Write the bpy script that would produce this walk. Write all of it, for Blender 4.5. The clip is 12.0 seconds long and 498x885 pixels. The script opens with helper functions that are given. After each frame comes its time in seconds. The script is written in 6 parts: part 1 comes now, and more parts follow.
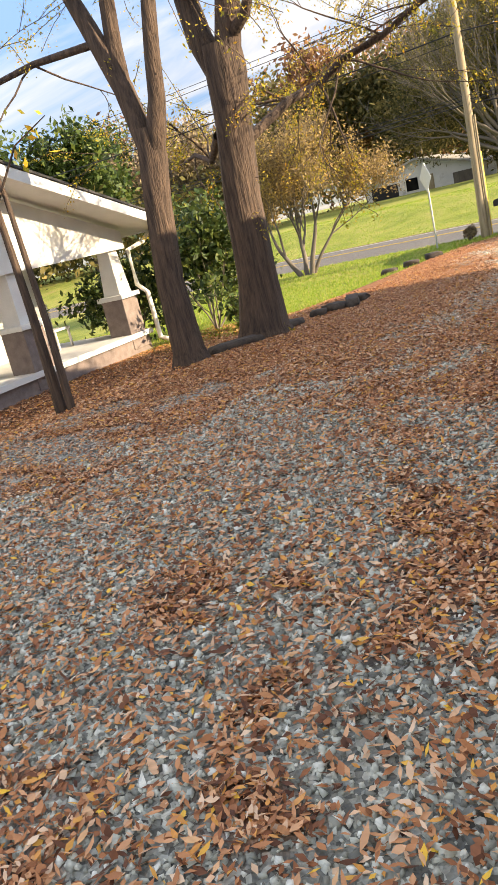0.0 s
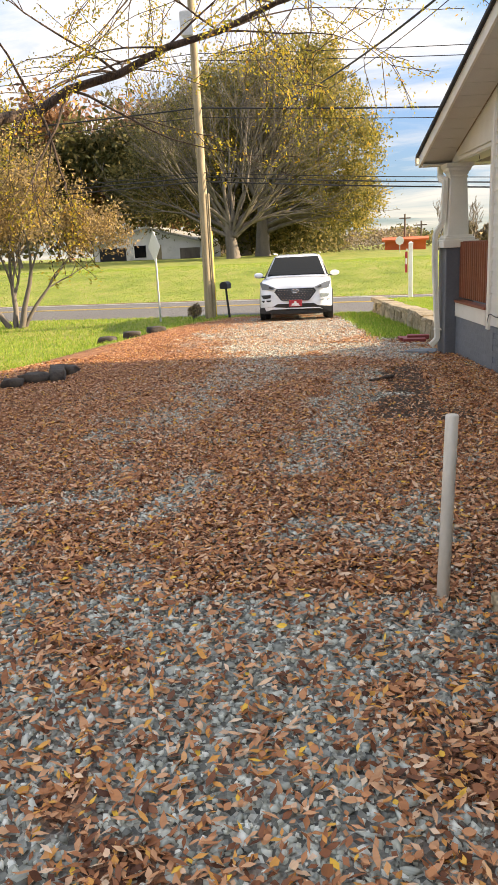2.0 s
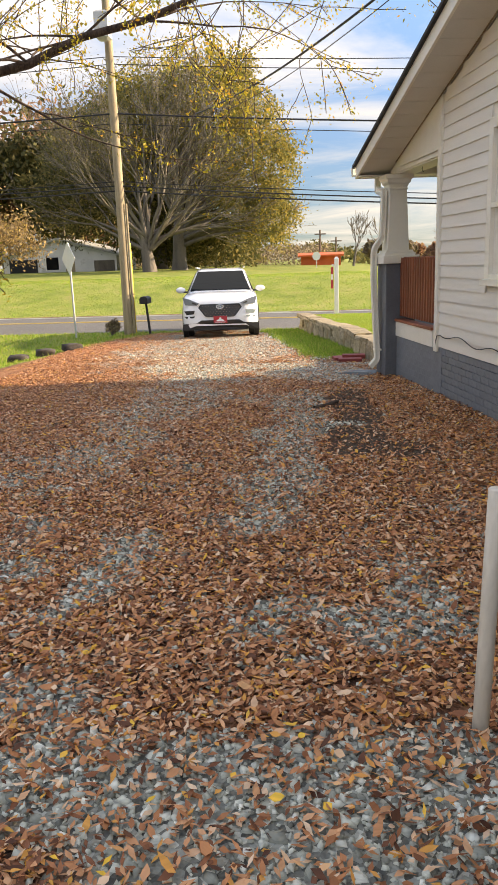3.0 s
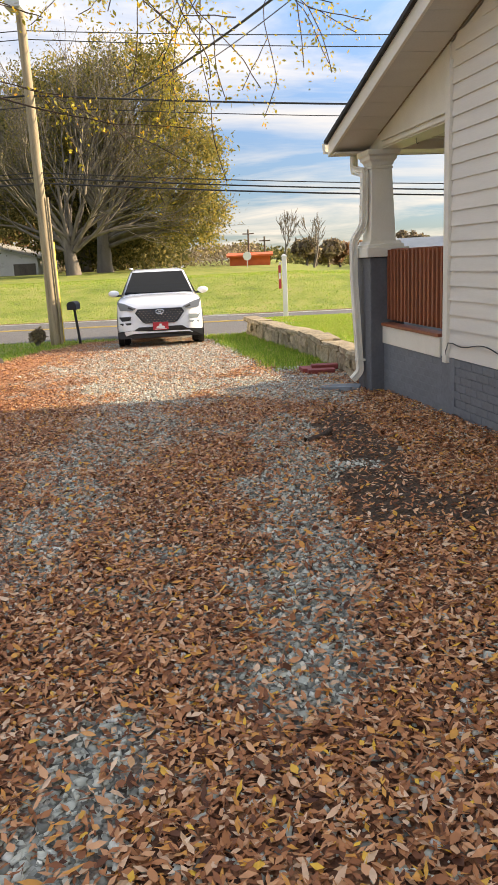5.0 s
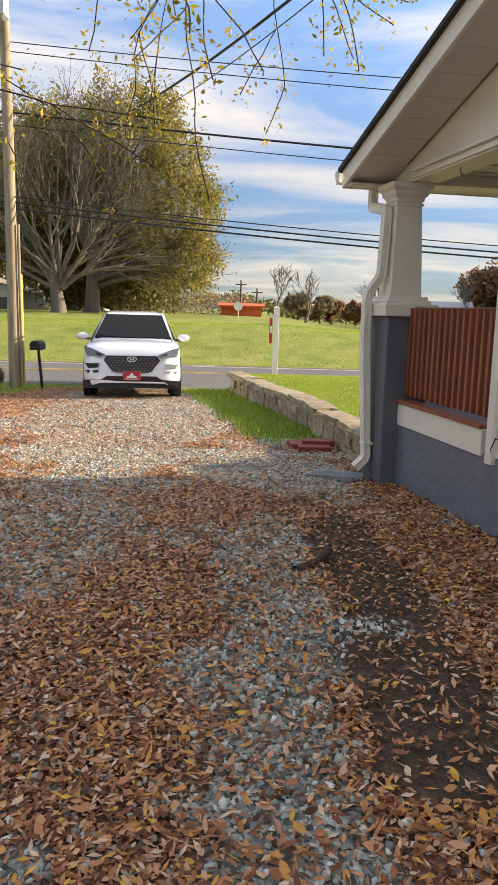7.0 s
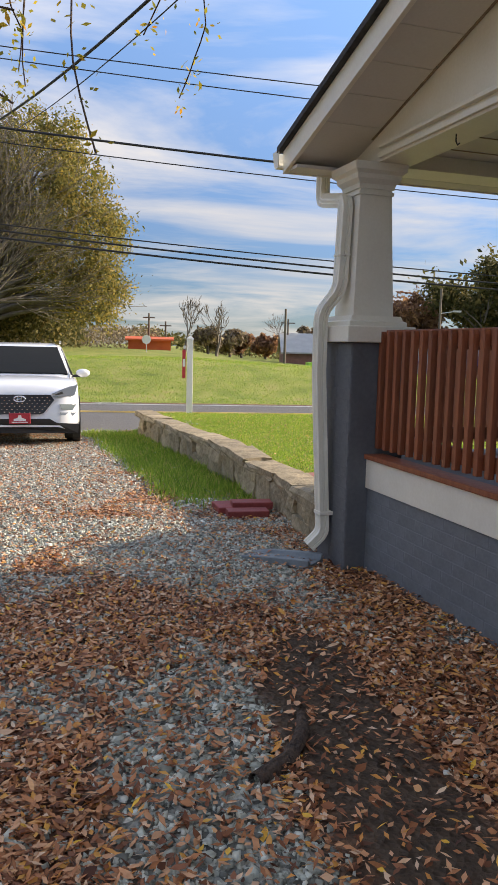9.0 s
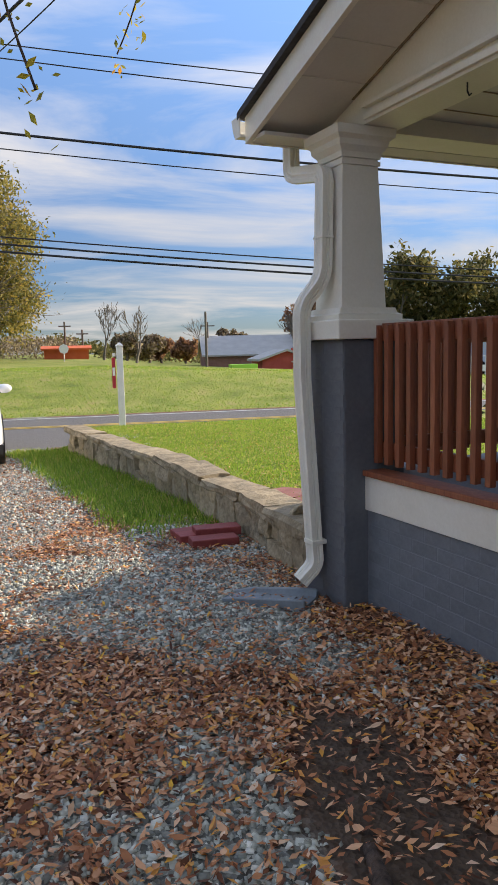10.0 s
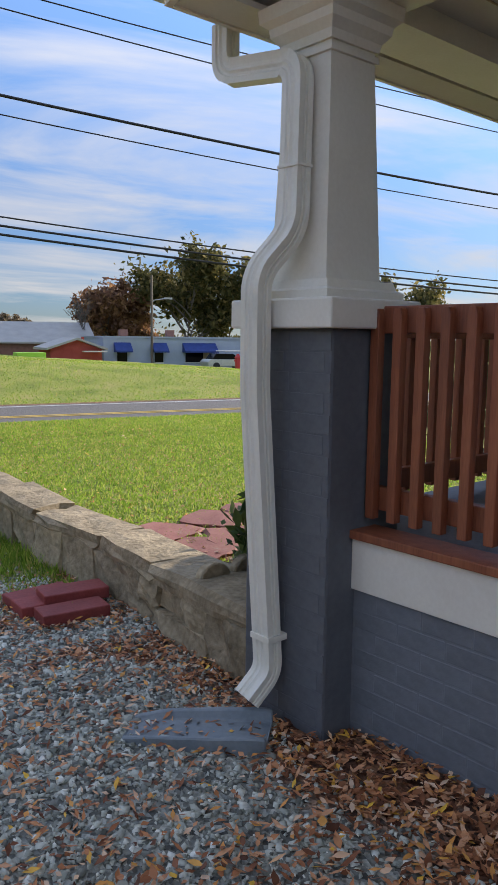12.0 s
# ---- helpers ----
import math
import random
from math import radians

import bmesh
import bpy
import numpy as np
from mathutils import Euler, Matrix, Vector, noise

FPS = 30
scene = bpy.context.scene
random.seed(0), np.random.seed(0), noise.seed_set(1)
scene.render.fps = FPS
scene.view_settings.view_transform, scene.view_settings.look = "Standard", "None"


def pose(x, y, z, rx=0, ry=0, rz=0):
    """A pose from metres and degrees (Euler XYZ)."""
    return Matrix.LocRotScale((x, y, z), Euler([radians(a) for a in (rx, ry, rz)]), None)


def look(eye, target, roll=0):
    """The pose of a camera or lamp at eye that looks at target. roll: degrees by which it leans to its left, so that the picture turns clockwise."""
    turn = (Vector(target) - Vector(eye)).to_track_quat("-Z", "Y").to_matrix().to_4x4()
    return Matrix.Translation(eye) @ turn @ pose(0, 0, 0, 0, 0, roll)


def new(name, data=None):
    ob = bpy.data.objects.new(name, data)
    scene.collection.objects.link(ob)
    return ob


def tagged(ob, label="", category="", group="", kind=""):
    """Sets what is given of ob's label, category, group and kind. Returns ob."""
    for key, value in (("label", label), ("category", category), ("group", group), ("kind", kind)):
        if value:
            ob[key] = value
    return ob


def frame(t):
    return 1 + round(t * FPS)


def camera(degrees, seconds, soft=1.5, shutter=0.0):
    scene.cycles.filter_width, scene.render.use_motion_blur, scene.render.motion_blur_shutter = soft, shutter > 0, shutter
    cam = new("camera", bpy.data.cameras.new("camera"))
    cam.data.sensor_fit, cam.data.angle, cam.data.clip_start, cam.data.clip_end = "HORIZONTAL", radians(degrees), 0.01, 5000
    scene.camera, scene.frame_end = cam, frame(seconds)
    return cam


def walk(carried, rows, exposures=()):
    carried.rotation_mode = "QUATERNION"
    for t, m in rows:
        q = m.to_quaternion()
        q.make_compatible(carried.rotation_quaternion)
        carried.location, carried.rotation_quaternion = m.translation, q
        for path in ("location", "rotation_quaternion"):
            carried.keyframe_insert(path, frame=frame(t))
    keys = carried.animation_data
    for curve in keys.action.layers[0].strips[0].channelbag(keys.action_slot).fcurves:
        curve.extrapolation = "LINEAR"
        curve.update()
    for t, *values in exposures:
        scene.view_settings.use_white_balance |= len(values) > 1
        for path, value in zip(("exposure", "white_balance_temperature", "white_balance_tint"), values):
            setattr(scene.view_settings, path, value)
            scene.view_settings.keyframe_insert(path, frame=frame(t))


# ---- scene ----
cam = camera(36.3, 12.0)
METRES, EYE, TILT, LEAN, TURN = 12.0, 1.53, 0.0, 0.0, 36.2
ROWS = [
    (0.0, 0.0, 0.0, 0.0, -3.66, -15.84, 13.03),
    (0.5, 0.0086, 0.0431, 0.0014, -12.44, -14.66, 7.5),
    (1.0, 0.0191, 0.0895, -0.001, -19.67, -17.89, 5.42),
    (1.5, 0.0385, 0.1318, -0.0023, -25.15, -17.83, 2.85),
    (2.0, 0.0499, 0.176, -0.0007, -23.41, -14.23, 2.58),
    (2.5, 0.059, 0.2171, 0.0005, -27.81, -13.58, 2.59),
    (4.5, 0.1044, 0.372, -0.0051, -31.64, -13.14, 1.42),
    (5.0, 0.122, 0.4116, -0.005, -35.24, -13.59, 2.73),
    (5.5, 0.148, 0.4458, -0.0044, -35.54, -12.56, 1.31),
    (6.0, 0.1726, 0.4815, -0.0057, -34.58, -10.74, -0.26),
    (6.5, 0.1995, 0.5182, -0.0078, -35.11, -10.43, -0.75),
    (7.0, 0.2252, 0.5488, -0.0073, -35.85, -9.9, -1.47),
    (7.5, 0.2531, 0.5835, -0.0092, -39.83, -8.95, -0.8),
    (9.5, 0.3364, 0.7179, -0.0127, -43.96, -6.92, -0.61),
    (10.0, 0.3512, 0.7546, -0.0127, -48.83, -7.01, 1.33),
    (10.5, 0.3716, 0.7884, -0.013, -52.13, -8.75, -0.82),
    (11.0, 0.3887, 0.8235, -0.0141, -51.17, -9.45, -0.02),
    (11.5, 0.4096, 0.8551, -0.0139, -57.81, -8.25, -0.15),
    (12.0, 0.4337, 0.883, -0.0126, -64.83, -7.76, -0.67),
]
HOME = pose(0, 0, EYE, TILT, LEAN, TURN)
walk(cam, [(t, HOME @ pose(METRES * x, METRES * y, METRES * z, 90 + pitch, roll, yaw)) for t, x, y, z, yaw, pitch, roll in ROWS],
     [(0.0, 1.7, 9200, 14), (1.5, 1.8, 9000, 14), (2.5, 1.6, 9200, 14), (5.5, 1.5, 8900, 14), (7.5, 1.22, 8300, 14), (9.5, 1.02, 7600, 14), (12.0, 0.9, 7000, 14)])

# ---- world and sun ----
SUN_ELEVATION, SUN_FROM = 19.5, (0.97, 0.24)
world = bpy.data.worlds.new("world")
scene.world = world
world.use_nodes = True
wn, wl = world.node_tree.nodes, world.node_tree.links
wn.clear()
sky = wn.new("ShaderNodeTexSky")
sky.sky_type, sky.sun_disc = "NISHITA", False
sky.sun_elevation = radians(SUN_ELEVATION)
sky.sun_rotation = math.atan2(SUN_FROM[0], SUN_FROM[1])
sky.air_density, sky.dust_density, sky.ozone_density = 1.0, 0.3, 2.0
tc = wn.new("ShaderNodeTexCoord")
sep = wn.new("ShaderNodeSeparateXYZ")
wl.new(tc.outputs["Generated"], sep.inputs[0])
up = wn.new("ShaderNodeMath")
up.operation = "MAXIMUM"
up.inputs[1].default_value = 0.0
wl.new(sep.outputs["Z"], up.inputs[0])
add = wn.new("ShaderNodeMath")
add.operation = "ADD"
add.inputs[1].default_value = 0.12
wl.new(up.outputs[0], add.inputs[0])
flat = wn.new("ShaderNodeVectorMath")
flat.operation = "DIVIDE"
wl.new(tc.outputs["Generated"], flat.inputs[0])
comb = wn.new("ShaderNodeCombineXYZ")
comb.inputs[2].default_value = 1.0
wl.new(add.outputs[0], comb.inputs[0])
wl.new(add.outputs[0], comb.inputs[1])
wl.new(comb.outputs[0], flat.inputs[1])
cmap = wn.new("ShaderNodeMapping")
cmap.inputs["Scale"].default_value = (0.55, 1.0, 0.3)
cmap.inputs["Rotation"].default_value = (0, 0, radians(25))
cmap.inputs["Location"].default_value = (0.6, 0.3, 0)
wl.new(flat.outputs[0], cmap.inputs[0])
cn = wn.new("ShaderNodeTexNoise")
cn.inputs["Scale"].default_value, cn.inputs["Detail"].default_value = 1.1, 9.0
cn.inputs["Roughness"].default_value, cn.inputs["Distortion"].default_value = 0.58, 0.5
wl.new(cmap.outputs[0], cn.inputs["Vector"])
cr = wn.new("ShaderNodeValToRGB")
cr.color_ramp.elements[0].position, cr.color_ramp.elements[1].position = 0.42, 0.64
wl.new(cn.outputs["Fac"], cr.inputs[0])
cm = wn.new("ShaderNodeMath")
cm.operation = "MULTIPLY"
cm.inputs[1].default_value = 0.8
wl.new(cr.outputs[0], cm.inputs[0])
mixc = wn.new("ShaderNodeMix")
mixc.data_type = "RGBA"
wl.new(cm.outputs[0], mixc.inputs[0])
tint = wn.new("ShaderNodeMix")
tint.data_type, tint.blend_type = "RGBA", "MULTIPLY"
tint.inputs[0].default_value = 1.0
haze = wn.new("ShaderNodeMapRange")
haze.interpolation_type = "SMOOTHSTEP"
haze.inputs[1].default_value, haze.inputs[2].default_value = 0.0, 0.8
haze.inputs[3].default_value, haze.inputs[4].default_value = 0.0, 1.0
wl.new(up.outputs[0], haze.inputs[0])
blue = wn.new("ShaderNodeMix")
blue.data_type = "RGBA"
wl.new(haze.outputs[0], blue.inputs[0])
blue.inputs[6].default_value = (0.165, 0.235, 0.4, 1)
blue.inputs[7].default_value = (1.1, 1.35, 1.65, 1)
wl.new(blue.outputs[2], tint.inputs[7])
wl.new(sky.outputs[0], tint.inputs[6])
wl.new(tint.outputs[2], mixc.inputs[6])
cloud = wn.new("ShaderNodeMix")
cloud.data_type = "RGBA"
wl.new(haze.outputs[0], cloud.inputs[0])
cloud.inputs[6].default_value = (2.35, 2.45, 2.6, 1)
cloud.inputs[7].default_value = (4.6, 4.8, 5.1, 1)
wl.new(cloud.outputs[2], mixc.inputs[7])
bgn = wn.new("ShaderNodeBackground")
bgn.inputs[1].default_value = 0.15
wl.new(mixc.outputs[2], bgn.inputs[0])
won = wn.new("ShaderNodeOutputWorld")
wl.new(bgn.outputs[0], won.inputs[0])

sl = bpy.data.lights.new("sun", "SUN")
sl.energy, sl.angle, sl.color = 3.9, radians(0.6), (1.0, 0.94, 0.83)
sun = new("sun", sl)
k = math.tan(radians(SUN_ELEVATION)) * math.hypot(*SUN_FROM)
sun.matrix_world = look((SUN_FROM[0] * 50, SUN_FROM[1] * 50, k * 50), (0, 0, 0))

# ---- materials ----
rng = np.random.default_rng(7)


def nodes_of(name):
    m = bpy.data.materials.new(name)
    m.use_nodes = True
    nt = m.node_tree
    return m, nt.nodes, nt.links, nt.nodes["Principled BSDF"]


def ramp(n, stops, interp="LINEAR"):
    r = n.new("ShaderNodeValToRGB")
    r.color_ramp.interpolation = interp
    e = r.color_ramp.elements
    while len(e) < len(stops):
        e.new(0.5)
    for q, (p, c) in zip(e, stops):
        q.position, q.color = p, (*c, 1)
    return r


def mat(name, c1, c2, scale=6.0, rough=0.7, bump=0.2, metal=0.0, stretch=(1, 1, 1), fine=60.0, wear=None, spec=0.5, vary=0.0, depth=0.01):
    """Two-scale noise colour, roughness and bump at real size."""
    m, n, l, b = nodes_of(name)
    tcn = n.new("ShaderNodeTexCoord")
    mp = n.new("ShaderNodeMapping")
    mp.inputs["Scale"].default_value = stretch
    l.new(tcn.outputs["Object"], mp.inputs[0])
    a = n.new("ShaderNodeTexNoise")
    a.inputs["Scale"].default_value, a.inputs["Detail"].default_value = scale, 6
    f = n.new("ShaderNodeTexNoise")
    f.inputs["Scale"].default_value, f.inputs["Detail"].default_value = fine, 4
    l.new(mp.outputs[0], a.inputs["Vector"])
    l.new(mp.outputs[0], f.inputs["Vector"])
    av = n.new("ShaderNodeMix")
    av.inputs[0].default_value = 0.4
    l.new(a.outputs["Fac"], av.inputs[2])
    l.new(f.outputs["Fac"], av.inputs[3])
    r = ramp(n, [(0.32, c1), (0.68, c2)])
    l.new(av.outputs[0], r.inputs[0])
    col = r.outputs[0]
    if wear:
        w = n.new("ShaderNodeTexNoise")
        w.inputs["Scale"].default_value, w.inputs["Detail"].default_value = scale * 0.45, 10
        w.inputs["Roughness"].default_value = 0.7
        l.new(tcn.outputs["Object"], w.inputs["Vector"])
        wr = ramp(n, [(wear[0], (0, 0, 0)), (wear[0] + 0.12, (1, 1, 1))])
        l.new(w.outputs["Fac"], wr.inputs[0])
        mx = n.new("ShaderNodeMix")
        mx.data_type = "RGBA"
        l.new(wr.outputs[0], mx.inputs[0])
        l.new(col, mx.inputs[6])
        mx.inputs[7].default_value = (*wear[1], 1)
        col = mx.outputs[2]
    if vary:
        oi = n.new("ShaderNodeObjectInfo")
        hv = n.new("ShaderNodeHueSaturation")
        mr = n.new("ShaderNodeMapRange")
        mr.inputs[3].default_value, mr.inputs[4].default_value = 1 - vary, 1 + vary
        l.new(oi.outputs["Random"], mr.inputs[0])
        l.new(mr.outputs[0], hv.inputs["Value"])
        l.new(col, hv.inputs["Color"])
        col = hv.outputs[0]
    l.new(col, b.inputs["Base Color"])
    b.inputs["Roughness"].default_value, b.inputs["Metallic"].default_value = rough, metal
    b.inputs["Specular IOR Level"].default_value = spec
    bp = n.new("ShaderNodeBump")
    bp.inputs["Strength"].default_value, bp.inputs["Distance"].default_value = bump, depth
    l.new(av.outputs[0], bp.inputs["Height"])
    l.new(bp.outputs[0], b.inputs["Normal"])
    return m


def island_mat(name, stops, rough=0.7, through_light=0.0, spec=0.3, interp="LINEAR"):
    """Colour by mesh island: leaves, blades, stones."""
    m, n, l, b = nodes_of(name)
    g = n.new("ShaderNodeNewGeometry")
    r = ramp(n, stops, interp)
    l.new(g.outputs["Random Per Island"], r.inputs[0])
    nz = n.new("ShaderNodeTexNoise")
    nz.inputs["Scale"].default_value = 40
    hv = n.new("ShaderNodeHueSaturation")
    mr = n.new("ShaderNodeMapRange")
    mr.inputs[3].default_value, mr.inputs[4].default_value = 0.7, 1.3
    l.new(nz.outputs["Fac"], mr.inputs[0])
    l.new(mr.outputs[0], hv.inputs["Value"])
    l.new(r.outputs[0], hv.inputs["Color"])
    l.new(hv.outputs[0], b.inputs["Base Color"])
    b.inputs["Roughness"].default_value = rough
    b.inputs["Specular IOR Level"].default_value = spec
    if through_light:
        tr = n.new("ShaderNodeBsdfTranslucent")
        l.new(hv.outputs[0], tr.inputs[0])
        mx = n.new("ShaderNodeMixShader")
        mx.inputs[0].default_value = through_light
        l.new(b.outputs[0], mx.inputs[1])
        l.new(tr.outputs[0], mx.inputs[2])
        l.new(mx.outputs[0], n["Material Output"].inputs[0])
    return m


M_SIDING = mat("painted_siding", (0.66, 0.61, 0.52), (0.74, 0.69, 0.6), 3, 0.55, 0.15, stretch=(1, 0.2, 3), vary=0.03, depth=0.004)
M_TRIM = mat("painted_trim", (0.71, 0.66, 0.545), (0.8, 0.755, 0.645), 4, 0.45, 0.1, wear=(0.66, (0.6, 0.54, 0.42)), depth=0.003)
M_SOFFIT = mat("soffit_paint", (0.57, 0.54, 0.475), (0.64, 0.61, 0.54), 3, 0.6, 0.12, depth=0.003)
M_BLUEGRAY = mat("slate_masonry_paint", (0.125, 0.137, 0.15), (0.18, 0.195, 0.21), 5, 0.6, 0.5, fine=35, wear=(0.68, (0.17, 0.18, 0.2)), vary=0.06, depth=0.01)
M_DARKPIER = mat("dark_masonry_paint", (0.085, 0.09, 0.097), (0.13, 0.137, 0.147), 5, 0.6, 0.5, fine=35, wear=(0.7, (0.25, 0.25, 0.25)), depth=0.01)
M_STAIN = mat("red_brown_wood_stain", (0.17, 0.042, 0.018), (0.34, 0.105, 0.045), 9, 0.5, 0.3, stretch=(3, 3, 0.3), vary=0.15, depth=0.004)
M_SHINGLE = mat("dark_shingle", (0.02, 0.02, 0.022), (0.06, 0.058, 0.056), 12, 0.9, 0.6)
M_ALU = mat("white_painted_aluminium", (0.72, 0.685, 0.57), (0.81, 0.775, 0.665), 5, 0.38, 0.08, wear=(0.7, (0.6, 0.55, 0.45)), depth=0.003)
M_PLASTIC = mat("grey_plastic", (0.14, 0.165, 0.18), (0.21, 0.24, 0.255), 8, 0.55, 0.15)
M_STONE = mat("field_stone", (0.16, 0.12, 0.065), (0.46, 0.36, 0.225), 6, 0.9, 1.0, fine=30, wear=(0.58, (0.1, 0.095, 0.06)), vary=0.2, depth=0.03)
M_REDBRICK = mat("red_painted_brick", (0.2, 0.03, 0.025), (0.32, 0.06, 0.05), 9, 0.7, 0.5, wear=(0.66, (0.25, 0.18, 0.14)), vary=0.15)
M_FLAG = mat("red_flagstone", (0.2, 0.06, 0.05), (0.31, 0.13, 0.1), 6, 0.85, 0.5, wear=(0.6, (0.25, 0.2, 0.14)), vary=0.2)
M_PVC = mat("weathered_white_plastic", (0.5, 0.44, 0.35), (0.66, 0.6, 0.5), 8, 0.6, 0.15, stretch=(1, 1, 0.3), wear=(0.62, (0.42, 0.33, 0.22)))
M_ACGREY = mat("grey_painted_steel", (0.16, 0.165, 0.165), (0.23, 0.235, 0.23), 7, 0.5, 0.15, wear=(0.68, (0.2, 0.15, 0.1)))
M_DARK = mat("dark_interior", (0.01, 0.01, 0.012), (0.02, 0.02, 0.022), 5, 0.7, 0.1)
M_BLACK = mat("black_rubber", (0.012, 0.012, 0.013), (0.025, 0.025, 0.026), 12, 0.75, 0.2)
M_POLE = mat("weathered_pole_wood", (0.2, 0.15, 0.09), (0.42, 0.34, 0.22), 5, 0.85, 0.5, stretch=(4, 4, 0.3))
M_POST = mat("white_post_paint", (0.68, 0.66, 0.6), (0.8, 0.78, 0.73), 5, 0.6, 0.2, wear=(0.64, (0.45, 0.4, 0.33)))
M_BARK = mat("furrowed_bark", (0.02, 0.013, 0.01), (0.13, 0.085, 0.06), 7, 0.95, 1.0, stretch=(3, 3, 0.28), fine=22, depth=0.05)
M_BARKFAR = mat("grey_bark", (0.085, 0.068, 0.056), (0.2, 0.17, 0.14), 2, 0.95, 0.5, stretch=(1, 1, 0.3))
M_WIRE = mat("black_cable", (0.012, 0.012, 0.014), (0.02, 0.02, 0.022), 5, 0.6, 0.05)
M_PAINT = mat("white_car_paint", (0.78, 0.78, 0.78), (0.8, 0.8, 0.8), 2, 0.22, 0.0, fine=400)
M_PAINT.node_tree.nodes["Principled BSDF"].inputs["Coat Weight"].default_value = 0.8
M_CARBLACK = mat("black_trim_plastic", (0.012, 0.012, 0.013), (0.022, 0.022, 0.024), 30, 0.45, 0.1)
M_CHROME = mat("chrome", (0.75, 0.76, 0.78), (0.82, 0.83, 0.85), 3, 0.12, 0.0, metal=1.0)
M_SIGNBACK = mat("bare_aluminium_sign", (0.7, 0.7, 0.68), (0.8, 0.8, 0.78), 5, 0.5, 0.05, metal=0.0)
M_GALV = mat("galvanised_steel", (0.42, 0.42, 0.41), (0.56, 0.56, 0.54), 9, 0.5, 0.1, metal=0.5)
M_REDSIGN = mat("red_sign_paint", (0.4, 0.02, 0.03), (0.5, 0.035, 0.05), 8, 0.5, 0.05)
M_WHITE = mat("white_lettering", (0.78, 0.76, 0.74), (0.82, 0.8, 0.78), 8, 0.5, 0.02)
M_ORANGE = mat("orange_red_sheeting", (0.6, 0.1, 0.03), (0.75, 0.16, 0.05), 1.2, 0.7, 0.2)
M_BARN = mat("barn_red_boards", (0.3, 0.04, 0.03), (0.42, 0.08, 0.06), 1.5, 0.8, 0.2)
M_BRICKFAR = mat("far_brick", (0.2, 0.09, 0.07), (0.3, 0.16, 0.12), 2, 0.85, 0.2)
M_GREYROOF = mat("grey_metal_roof", (0.32, 0.31, 0.29), (0.42, 0.41, 0.38), 1.2, 0.6, 0.2)
M_BLUEWALL = mat("pale_blue_render", (0.3, 0.36, 0.45), (0.38, 0.44, 0.53), 0.9, 0.8, 0.2)
M_AWNING = mat("blue_awning_canvas", (0.015, 0.035, 0.16), (0.025, 0.06, 0.24), 3, 0.8, 0.1)
M_GARAGE = mat("garage_white_paint", (0.58, 0.57, 0.55), (0.74, 0.72, 0.7), 0.9, 0.7, 0.2, wear=(0.62, (0.4, 0.37, 0.33)))
M_LIME = mat("lime_container", (0.3, 0.6, 0.05), (0.36, 0.7, 0.08), 2, 0.6, 0.05)
M_HYDRANT = mat("red_hydrant_paint", (0.42, 0.02, 0.025), (0.55, 0.04, 0.04), 10, 0.5, 0.1)
M_YELLOW = mat("yellow_guard", (0.6, 0.42, 0.03), (0.7, 0.52, 0.06), 6, 0.5, 0.05)
M_PORCHFLOOR = mat("porch_floor_paint", (0.1, 0.1, 0.11), (0.16, 0.16, 0.17), 4, 0.6, 0.2)
M_LWALL = mat("white_house_paint", (0.58, 0.57, 0.54), (0.7, 0.69, 0.66), 3, 0.6, 0.15)
M_LBRICK = mat("grey_brown_brick", (0.13, 0.1, 0.09), (0.24, 0.19, 0.17), 8, 0.85, 0.5)

m, n, l, b = nodes_of("window_glass")
b.inputs["Base Color"].default_value = (0.004, 0.005, 0.007, 1)
b.inputs["Roughness"].default_value = 0.04
b.inputs["Specular IOR Level"].default_value = 0.12
M_GLASS = m
m, n, l, b = nodes_of("clear_lamp_glass")
b.inputs["Base Color"].default_value = (0.3, 0.34, 0.4, 1)
b.inputs["Roughness"].default_value = 0.08
b.inputs["Metallic"].default_value = 0.4
M_LAMP = m
m, n, l, b = nodes_of("windscreen_glass")
b.inputs["Base Color"].default_value = (0.006, 0.009, 0.012, 1)
b.inputs["Roughness"].default_value = 0.03
b.inputs["Specular IOR Level"].default_value = 0.08
M_SCREEN = m

LEAF_LITTER = [(0.0, (0.08, 0.028, 0.014)), (0.22, (0.27, 0.095, 0.04)), (0.5, (0.5, 0.205, 0.085)), (0.74, (0.64, 0.33, 0.17)), (0.86, (0.74, 0.53, 0.36)), (0.9, (0.66, 0.28, 0.07)), (0.97, (0.66, 0.31, 0.07)), (1.0, (0.84, 0.5, 0.06))]
M_LITTER = island_mat("fallen_leaves", LEAF_LITTER, 0.6, 0.03)
M_GRAVEL = island_mat("gravel_stones", [(0.0, (0.13, 0.13, 0.11)), (0.35, (0.34, 0.35, 0.29)), (0.75, (0.53, 0.54, 0.455)), (0.92, (0.66, 0.66, 0.57)), (1.0, (0.8, 0.79, 0.7))], 0.8)
M_BLADES = island_mat("grass_blades", [(0.0, (0.12, 0.22, 0.025)), (0.6, (0.28, 0.42, 0.05)), (0.86, (0.44, 0.49, 0.09)), (1.0, (0.58, 0.42, 0.17))], 0.6, 0.5)
M_CROWN_GOLD = island_mat("golden_foliage", [(0.0, (0.1, 0.105, 0.03)), (0.45, (0.23, 0.205, 0.06)), (0.8, (0.36, 0.285, 0.08)), (1.0, (0.48, 0.33, 0.075))], 0.6, 0.5)
M_CROWN_OLIVE = island_mat("olive_foliage", [(0.0, (0.05, 0.055, 0.018)), (0.6, (0.13, 0.12, 0.04)), (1.0, (0.3, 0.23, 0.085))], 0.7, 0.45)
